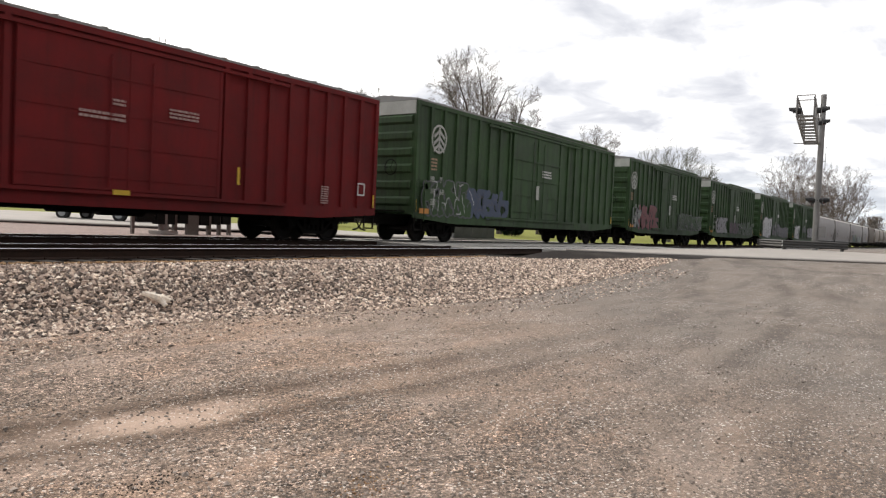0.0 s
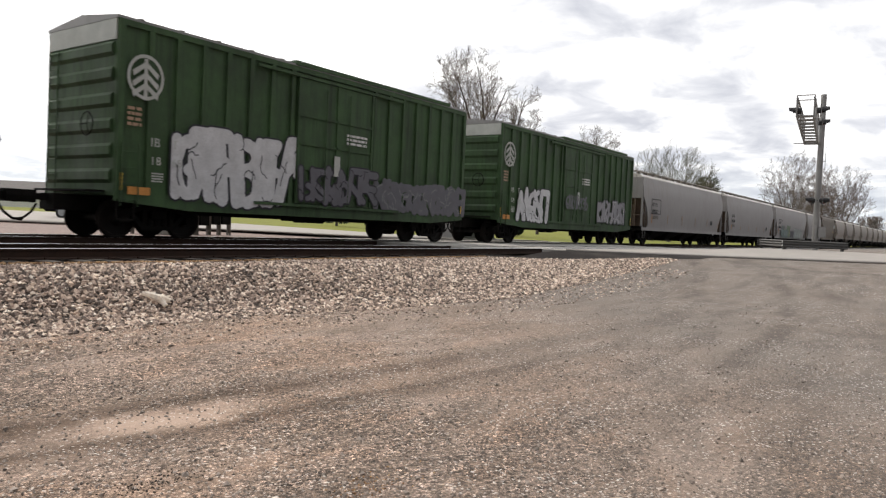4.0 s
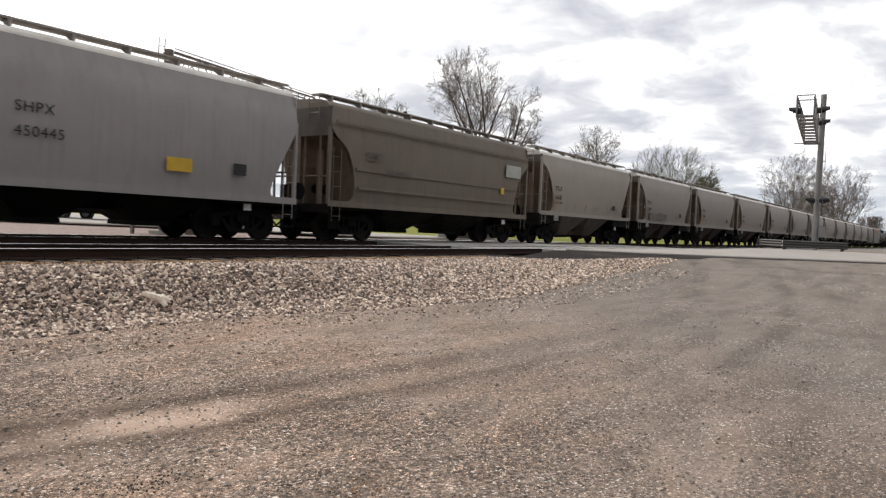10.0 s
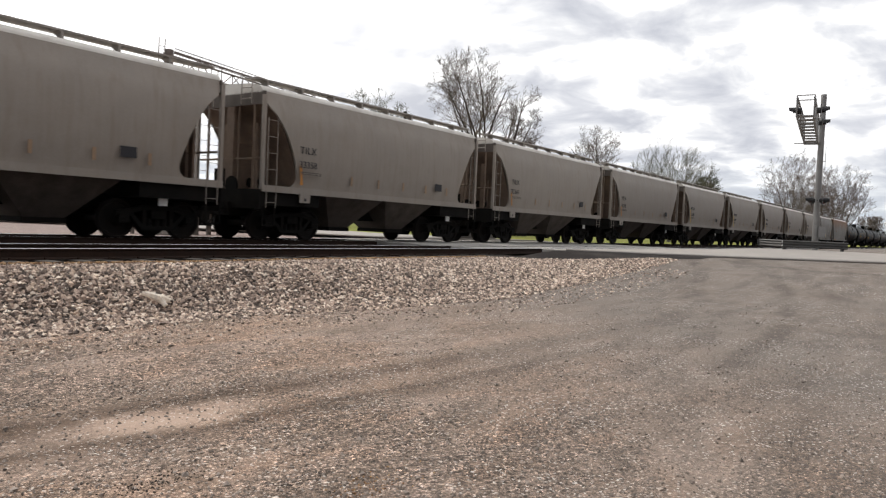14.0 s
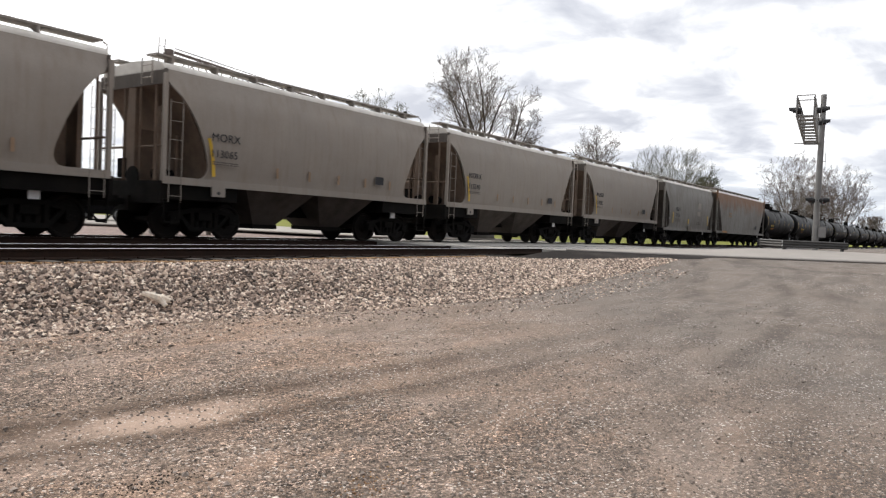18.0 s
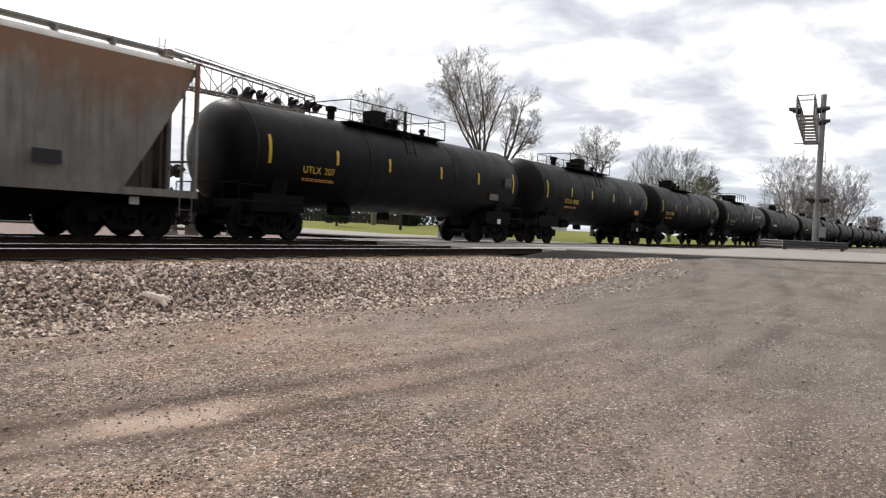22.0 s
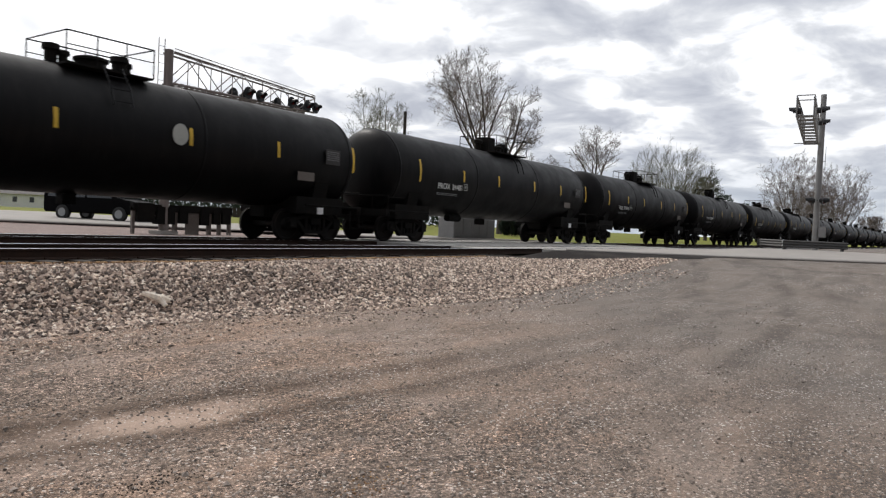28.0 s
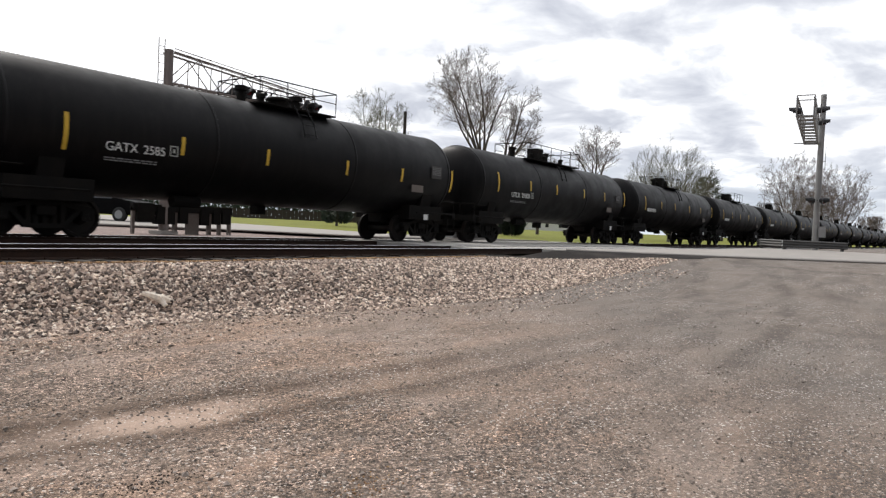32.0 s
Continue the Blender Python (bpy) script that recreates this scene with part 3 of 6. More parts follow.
def build_road():
    bm = bmesh.new()
    ys = list(np.linspace(-60, 10.6, 60)) 
    def strip(ys, lo, hi, zf):
        rows = [[bm.verts.new((x, y, road_level(x, y))) for x in np.linspace(lo(y), hi(y), 9)] for y in ys]
        for a, b in zip(rows, rows[1:]):
            for i in range(8):
                bm.faces.new((a[i], a[i + 1], b[i + 1], b[i])).smooth = True
    strip(ys, lambda y: along(y, ROAD_EDGE) - 0.2 * noise.noise(Vector((y * 0.8, 3, 0))), lambda y: 37.0 - 0.05 * y, None)
    rows = []
    for inner, outer in (((23.6, 18.9), (36.6, 18.9)), ((22.6, 22.0), (33.0, 22.6)), ((21.0, 25.5), (31.0, 26.5)), ((17.5, 28.4), (29.2, 32.5)), ((12.0, 30.0), (27.6, 41.0)), ((4.0, 30.8), (24.0, 47.5)), ((-10.0, 31.4), (10.0, 51.0)), ((-40.0, 32.0), (-30.0, 53.0)), ((-160.0, 33.0), (-160.0, 55.0))):
        rows.append([bm.verts.new((inner[0] + (outer[0] - inner[0]) * i / 8, inner[1] + (outer[1] - inner[1]) * i / 8, 0.05 + max(-0.07, far_rise(0, inner[1] + (outer[1] - inner[1]) * i / 8)))) for i in range(9)])
    for a, b in zip(rows, rows[1:]):
        for i in range(8):
            bm.faces.new((a[i], a[i + 1], b[i + 1], b[i])).smooth = True
    ob = part("road", bm, M["road"])
    tagged(ob, "pale worn asphalt road crossing the tracks", "road", kind="structure")
    solid = ob.modifiers.new("thick", "SOLIDIFY")
    solid.thickness, solid.offset = 0.05, -1
    # crossing panels between and beside the rails
    pan = thing("crossing_surface", "concrete grade-crossing panels set between the rails", "crossing", kind="structure")
    for y0, y1 in ((10.62, 11.52), (11.70, 13.02), (13.20, 16.10), (16.30, 17.60), (17.80, 18.84)):
        x = 21.9 if y0 < 11 else 18.6
        while x < 37.5:
            bm = boxes((x + 0.01, x + 2.42, y0, y1, -0.17, -0.012))
            bmesh.ops.bevel(bm, geom=bm.edges[:], offset=0.01, segments=1, affect="EDGES")
            part("panel", bm, M["concrete"], pan)
            x += 2.43
    bm = bmesh.new()
    rows = []
    for i in range(34):
        y = 6.6 + 4.62 * i / 33
        a, b = apron_edge(y) + 0.35 * noise.noise(Vector((y * 1.7, 2, 1))), along(y, ROAD_EDGE) + 0.1
        rows.append([bm.verts.new((a + (b - a) * j / 14, y, 0.012 + ground_height(a + (b - a) * j / 14, y))) for j in range(15)])
    for a, b in zip(rows, rows[1:]):
        for j in range(14):
            bm.faces.new((a[j], a[j + 1], b[j + 1], b[j])).smooth = True
    tagged(part("asphalt_apron", bm, M["apron"]), "dark broken asphalt apron beside the crossing", "road", kind="structure")


build_road()

# ---- the train ----
SPEED = 15.99
CACHE = {}


def cached(key, build):
    if key not in CACHE:
        CACHE[key] = build()
    return CACHE[key]


def mesh_of(name, bm, mat, smooth=False):
    me = bpy.data.meshes.new(name)
    bmesh.ops.recalc_face_normals(bm, faces=bm.faces[:])
    bm.to_mesh(me)
    bm.free()
    me.materials.append(mat)
    if smooth:
        me.shade_smooth()
        me.set_sharp_from_angle(angle=math.radians(40))
    return me


def child(name, me, parent, m=None, label=""):
    ob = new(name, me)
    ob.parent = parent
    if m is not None:
        ob.matrix_basis = m
    if label:
        ob["label"] = label
    return ob


def wheelset_mesh():
    bm = bmesh.new()
    for s in (-1, 1):
        prof = [(s * 0.66, 0.0), (s * 0.66, 0.30), (s * 0.685, 0.485), (s * 0.715, 0.485), (s * 0.725, 0.462), (s * 0.80, 0.457), (s * 0.805, 0.40), (s * 0.745, 0.375), (s * 0.735, 0.18), (s * 0.80, 0.12), (s * 0.98, 0.10), (s * 1.10, 0.10), (s * 1.10, 0.0)]
        revolve(bm, prof, "y", 28)
        for k in range(3):
            a = 2.094 * k
            tube(bm, (0.06 * math.cos(a), s * 1.10, 0.06 * math.sin(a)), (0.06 * math.cos(a), s * 1.125, 0.06 * math.sin(a)), 0.018, seg=6)
    tube(bm, (0, -0.66, 0), (0, 0.66, 0), 0.085, seg=10)
    return mesh_of("wheelset", bm, M["wheel"], True)


def side_frame_mesh():
    bm = bmesh.new()
    y0, y1 = -0.085, 0.085
    prism_y(bm, [(-1.10, 0.52), (-1.05, 0.66), (-0.62, 0.72), (-0.38, 0.80), (0.38, 0.80), (0.62, 0.72), (1.05, 0.66), (1.10, 0.52), (0.98, 0.56), (0.60, 0.62), (0.36, 0.69), (-0.36, 0.69), (-0.60, 0.62), (-0.98, 0.56)], y0, y1)
    prism_y(bm, [(-0.78, 0.60), (-0.70, 0.64), (-0.36, 0.30), (0.36, 0.30), (0.70, 0.64), (0.78, 0.60), (0.42, 0.20), (-0.42, 0.20)], y0, y1)
    for s in (-1, 1):
        box(bm, s * 0.889 - 0.13, s * 0.889 + 0.13, y0 - 0.03, y1, 0.37, 0.60)
        box(bm, s * 0.36 - 0.05, s * 0.36 + 0.05, y0, y1, 0.28, 0.72)
    return mesh_of("side_frame", bm, M["under"])


def bolster_mesh():
    bm = boxes((-0.20, 0.20, -1.12, 1.12, 0.47, 0.68), (-0.30, 0.30, -0.35, 0.35, 0.66, 0.78))
    for s in (-1, 1):
        for k in (-0.2, 0, 0.2):
            tube(bm, (k, s * 1.0, 0.29), (k, s * 1.0, 0.48), 0.075, seg=8)
    bmesh.ops.bevel(bm, geom=[e for e in bm.edges if e.calc_length() > 0.4], offset=0.015, segments=1, affect="EDGES")
    return mesh_of("truck", bm, M["under"])


WHEELS = []


def truck(car, x):
    t = child("truck", cached("bolster", bolster_mesh), car, pose(x, 0, 0))
    for s in (-1, 1):
        child("side_frame", cached("side_frame", side_frame_mesh), t, pose(0, s * 1.0, 0))
        w = child("wheelset", cached("wheelset", wheelset_mesh), t, pose(s * 0.889, 0, 0.457))
        WHEELS.append((car, w, s * 0.889))
    return t


def coupler_mesh():
    bm = boxes((-0.55, 0.10, -0.08, 0.08, 0.80, 0.95))
    prism_x(bm, [(-0.16, 0.74), (0.16, 0.74), (0.19, 0.88), (0.16, 1.02), (-0.16, 1.02), (-0.19, 0.88)], 0.05, 0.36)
    return mesh_of("coupler", bm, M["under"])


def hose_mesh():
    bm = bmesh.new()
    pts = [(0.0, -0.35, 0.72), (0.12, -0.35, 0.52), (0.30, -0.33, 0.38), (0.52, -0.32, 0.35)]
    for a, b in zip(pts, pts[1:]):
        tube(bm, a, b, 0.028, seg=6)
    return mesh_of("air_hose", bm, M["under"])


def running_gear(car, half, truck_in, gap, plate=False):
    """Trucks, couplers and hoses at both ends; half: half the coupled length."""
    if plate:
        part("tag_plate", boxes((half - truck_in - 0.12, half - truck_in + 0.12, -1.27, -1.25, 0.80, 1.0)), M["plate"], car, "small bright white plate")
    for s in (-1, 1):
        truck(car, s * (half - truck_in))
        turn = 0 if s > 0 else 180
        child("coupler", cached("coupler", coupler_mesh), car, pose(s * (half - 0.36), 0, 0, 0, 0, turn))
        child("air_hose", cached("hose", hose_mesh), car, pose(s * (half - 0.55), 0, 0, 0, 0, turn))


def ladder_bm(bm, x, y, z0, z1, width=0.42, step=0.36, r=0.016):
    for o in (-width / 2, width / 2):
        tube(bm, (x + o, y, z0), (x + o, y, z1), r, seg=5)
    z = z0 + 0.15
    while z < z1:
        tube(bm, (x - width / 2, y, z), (x + width / 2, y, z), r * 0.6, seg=5)
        z += step
    return bm


def fill_bars(name, car, mat, x, y, z, w, h, n, rows=1, seed=1):
    """Lettering too small to read: a few plain bars."""
    rng = random.Random(seed)
    for r in range(rows):
        bm = bmesh.new()
        cx = x
        while cx < x + w:
            d = rng.uniform(0.5, 1.3) * w / n
            box(bm, cx, min(cx + d * 0.8, x + w), y - 0.003, y, z - r * h * 1.7, z - r * h * 1.7 + h)
            cx += d
        part(name, bm, mat, car, stuff=True)


def stroke(bm, pts, w, y, grow=0.0):
    """A sprayed stroke of round-ended segments along (x, z) points."""
    for k, ((ax, az), (bx, bz)) in enumerate(zip(pts, pts[1:])):
        d = Vector((bx - ax, bz - az))
        if d.length < 1e-4:
            continue
        a0 = math.atan2(d.y, d.x)
        h = w / 2 + grow
        ring = [(bx + h * math.cos(a0 + t), bz + h * math.sin(a0 + t)) for t in np.linspace(-1.571, 1.571, 5)]
        ring += [(ax + h * math.cos(a0 + t), az + h * math.sin(a0 + t)) for t in np.linspace(1.571, 4.712, 5)]
        bm.faces.new([bm.verts.new((px, y - 0.0003 * k, pz)) for px, pz in ring])


def graffiti(car, x0, x1, z0, z1, y, fill, line, seed, mark=None):
    """Sprayed shapes that cannot be read: slanted stems, bars and hooks with an outline, thin scrawls over them."""
    rng = random.Random(seed)
    rim, body, ink = bmesh.new(), bmesh.new(), bmesh.new()
    h = z1 - z0
    x, k = x0, 0
    while x < x1 - 0.25 * h:
        w = rng.uniform(0.5, 0.85) * min(0.9, h)
        lean = rng.uniform(-0.1, 0.25) * h
        top, low = z1 + rng.uniform(-0.12, 0.10) * h, z0 + rng.uniform(-0.04, 0.08) * h
        mid = low + (top - low) * rng.uniform(0.42, 0.6)
        t = h * rng.uniform(0.17, 0.25)
        at_x = lambda u, z: x + u * w + lean * (z - z0) / h
        arc = lambda a, b, turn: [(at_x(0.5 + 0.5 * math.cos(q) * turn, 0.5 * (a + b)), 0.5 * (a + b) + 0.5 * (b - a) * math.sin(q)) for q in np.linspace(-1.5, 1.5, 6)]
        shapes = [[(at_x(0, low), low), (at_x(0, top), top)], [(at_x(1, low), low), (at_x(1, top), top)], arc(mid, top, 1), arc(low, mid, 1), arc(low, top, -1),
                  [(at_x(0, top), top), (at_x(1, low), low)], [(at_x(0, mid), mid), (at_x(1, top), top)], [(at_x(0, mid), mid), (at_x(1, low), low)], [(at_x(0, mid), mid), (at_x(0.9, mid), mid)], [(at_x(0, top), top), (at_x(1, top), top)]]
        chosen = [shapes[0 if rng.random() < 0.7 else 4]] + rng.sample(shapes[1:], rng.choice((2, 3, 3)))
        for n, pts in enumerate(chosen):
            lay = 0.0022 * (k % 2) + 0.0004 * n
            stroke(rim, pts, t, y - lay, 0.05)
            stroke(body, pts, t, y - 0.006 - lay)
        for _ in range(2):
            px, pz = x + rng.uniform(0, 1) * w, rng.uniform(low, top)
            pts = [(px, pz)]
            a = rng.uniform(0, 6.28)
            for _ in range(rng.choice((4, 6))):
                a += rng.uniform(-0.9, 0.9)
                pts.append((pts[-1][0] + 0.09 * math.cos(a), min(z1 + 0.1, max(z0, pts[-1][1] + 0.13 * math.sin(a)))))
            stroke(ink, pts, 0.028, y - 0.012)
        x += w * rng.uniform(0.72, 0.95)
        k += 1
    part("graffiti_outline", rim, line, car, "sprayed outline", stuff=True)
    part("graffiti_fill", body, fill, car, "sprayed letter bodies", stuff=True)
    part("graffiti_stroke", ink, mark or line, car, "thin curved strokes", stuff=True)


def boxcar(L, gap, paint, label, door_w=3.2, logo=False, sixty=False, end_panel=True, top=5.0):
    half, hb = L / 2, (L - gap) / 2
    car = thing("boxcar", label, "boxcar", "cars of the freight train")
    W, Z0, Z1 = 1.53, 0.98, top - 0.07
    part("body", boxes((-hb, hb, -W, W, Z0, Z1)), paint, car)
    bm = bmesh.new()
    prism_x(bm, [(-W - 0.05, Z1), (W + 0.05, Z1), (W + 0.05, Z1 + 0.06), (0, Z1 + 0.24), (-W - 0.05, Z1 + 0.06)], -hb - 0.03, hb + 0.03)
    k = -hb + 0.5
    while k < hb - 0.3:
        prism_x(bm, [(-W - 0.06, Z1 + 0.05), (0, Z1 + 0.235), (W + 0.06, Z1 + 0.05), (W + 0.06, Z1 + 0.085), (0, Z1 + 0.27), (-W - 0.06, Z1 + 0.085)], k, k + 0.09)
        k += 1.05
    part("roof", bm, M["galv"], car, "dull grey ribbed metal roof")
    for s in (-1, 1):
        bm = bmesh.new()
        y0, y1 = sorted((s * (W - 0.02), s * (W + 0.05)))
        prism_y(bm, [(-hb, 0.86), (-hb, 1.06), (hb, 1.06), (hb, 0.86), (hb * 0.72, 0.70), (-hb * 0.72, 0.70)], y0, y1)
        part("side_sill", bm, paint, car)
        y0, y1 = sorted((s * W, s * (W + 0.055)))
        part("eave", boxes((-hb, hb, y0, y1, Z1 - 0.14, Z1)), paint, car)
        n_post = 8 if sixty else 7
        for side in (-1, 1):
            for i in range(n_post + 1):
                x = side * (door_w / 2 + 0.16 + (hb - door_w / 2 - 0.24) * i / n_post)
                bm = bmesh.new()
                w = 0.075
                a, b = s * W, s * (W + 0.068)
                v = [(x - w, a), (x - w * 0.9, b), (x + w * 0.9, b), (x + w, a)]
                lo = [bm.verts.new((p, q, 1.06)) for p, q in v]
                hi = [bm.verts.new((p, q, Z1 - 0.14)) for p, q in v]
                bm.faces.new(lo), bm.faces.new(hi[::-1])
                for j in range(4):
                    bm.faces.new((lo[j], lo[(j + 1) % 4], hi[(j + 1) % 4], hi[j]))
                part("side_post", bm, paint, car)
        # sliding door with its ribs, rods and handle
        y0, y1 = sorted((s * (W + 0.02), s * (W + 0.09)))
        door = part("door", boxes((-door_w / 2, door_w / 2, y0, y1, 1.08, Z1 - 0.30)), paint, car)
        yr0, yr1 = sorted((s * (W + 0.09), s * (W + (0.125 if logo else 0.102))))
        for z in (1.35, 2.05, 2.75, 3.55):
            part("door_rib", boxes((-door_w / 2 + 0.05, door_w / 2 - 0.05, yr0, yr1, z, z + 0.07)), paint, door)
        for x in (-door_w / 2 + 0.04, 0, door_w / 2 - 0.04):
            part("door_stile", boxes((x - 0.04, x + 0.04, yr0, yr1 + 0.002, 1.08, Z1 - 0.3)), paint, door)
        if logo:
            part("raised_eave", boxes((-door_w / 2 - 0.1, hb - 1.1, *sorted((s * (W - 0.3), s * (W + 0.075))), Z1 + 0.03, Z1 + 0.15)), paint, car)
        yr = s * (W + 0.14)
        for x in (-0.5, 0.5):
            part("lock_rod", tubes([((x, yr, 1.15), (x, yr, Z1 - 0.5), 0.018)]), paint, door)
        for z in (0.98, Z1 - 0.29):
            part("door_track", boxes((-door_w * 0.95, door_w * 0.95, *sorted((s * (W + 0.055), s * (W + 0.13))), z, z + 0.08)), paint, car)
        bm = ladder_bm(bmesh.new(), s * (hb - 0.32), s * (W + 0.10), 0.75, 4.7 if s > 0 else 2.2)
        part("side_ladder", bm, paint, car)
    for s in (-1, 1):
        for z in np.linspace(1.25, 4.1, 6):
            bm = bmesh.new()
            prism_y(bm, [(s * hb, z), (s * (hb + 0.07), z + 0.08), (s * (hb + 0.07), z + 0.26), (s * hb, z + 0.34)], -W + 0.12, W - 0.12)
            part("end_rib", bm, paint, car)
        if end_panel:
            part("end_cap_panel", boxes((*sorted((s * hb, s * (hb + 0.03))), -W + 0.02, W - 0.02, 4.46, Z1 - 0.01)), M["light_panel"], car, "faded white end panel")
        part("end_ladder", tubes([((s * (hb + 0.1), 0.9 + o, 0.95), (s * (hb + 0.1), 0.9 + o, 4.4), 0.016) for o in (0, 0.42)] + [((s * (hb + 0.1), 0.9, z), (s * (hb + 0.1), 1.32, z), 0.014) for z in np.arange(1.1, 4.4, 0.36)]), paint, car)
        part("corner_step", boxes((*sorted((s * (hb - 0.05), s * (hb - 0.50))), -W - 0.05, -W, 0.42, 0.46), (*sorted((s * (hb - 0.05), s * (hb - 0.08))), -W - 0.05, -W, 0.42, 0.9), (*sorted((s * (hb - 0.47), s * (hb - 0.50))), -W - 0.05, -W, 0.42, 0.9)), M["under"], car)
        part("crossover_platform", boxes((*sorted((s * (hb + 0.02), s * (hb + 0.45))), -1.2, 1.2, 1.05, 1.09)), M["under"], car)
    bm = boxes((-half + 0.6, half - 0.6, -0.32, 0.32, 0.60, 0.97))
    for x in np.linspace(-hb * 0.55, hb * 0.55, 7):
        box(bm, x - 0.07, x + 0.07, -W + 0.05, W - 0.05, 0.74, 0.97)
    part("underframe", bm, M["under"], car)
    part("brake_cylinder", tubes([((-1.2, -0.7, 0.72), (-0.4, -0.7, 0.72), 0.17)], 12), M["under"], car)
    part("air_reservoir", tubes([((0.5, 0.6, 0.7), (1.7, 0.6, 0.7), 0.2)], 12), M["under"], car)
    bm = bmesh.new()
    hub = Vector((-hb - 0.16, -0.6, 2.6))
    ring = [hub + Vector((0, 0.27 * math.cos(a), 0.27 * math.sin(a))) for a in np.linspace(0, 6.2832, 17)]
    for p, q in zip(ring, ring[1:]):
        tube(bm, p, q, 0.014, seg=5)
    for k in (0, 5, 11):
        tube(bm, hub, ring[k], 0.011, seg=5)
    part("brake_wheel", bm, M["under"], car)
    running_gear(car, half, 3.2 if sixty else 2.75, gap)
    yl = -W - 0.004
    if logo:
        cx, cz, r = -hb + (1.30 if sixty else 0.66), 3.72, 0.46
        bm = bmesh.new()
        for i in range(40):
            a, b = 2 * math.pi * i / 40, 2 * math.pi * (i + 1) / 40
            quad(bm, *[(cx + q * math.cos(t), yl - 0.07, cz + q * 1.12 * math.sin(t)) for q, t in ((r, a), (r, b), (r - 0.07, b), (r - 0.07, a))])
        box(bm, cx - 0.045, cx + 0.045, yl - 0.072, yl - 0.069, cz - 0.52, cz + 0.42)
        for z in (0.24, 0.0, -0.24):
            for s in (-1, 1):
                quad(bm, (cx, yl - 0.07, cz + z + 0.12), (cx, yl - 0.07, cz + z), (cx + s * 0.30, yl - 0.07, cz + z - 0.25), (cx + s * 0.33, yl - 0.07, cz + z - 0.13))
        part("emblem", bm, M["light_panel"], car, "faded white ring with a plain tree shape")
        fill_bars("stencil", car, M["faded"], cx - 0.42, yl - 0.066, cz - 0.78, 0.34, 0.07, 2, 4, 2)
    for x in (-hb + 0.13, hb - 0.13):
        part("reflector", boxes((x - 0.03, x + 0.03, yl - 0.07, yl - 0.066, 1.1, 1.5)), M["yellow"], car)
    return car


def side_profile(bottom, top, bulge):
    """(z, half width) rows of a hopper's side."""
    rows = []
    for t in (0, 0.02, 0.05, 0.09, 0.14, 0.2, 0.28, 0.36, 0.44, 0.52, 0.6, 0.68, 0.76, 0.84, 0.92, 1.0):
        rows.append((bottom + (top - bottom) * t, 1.46 + bulge * math.sin(math.pi * min(1, t * 1.06)) - 0.10 * max(0, t - 0.8) / 0.2))
    return rows


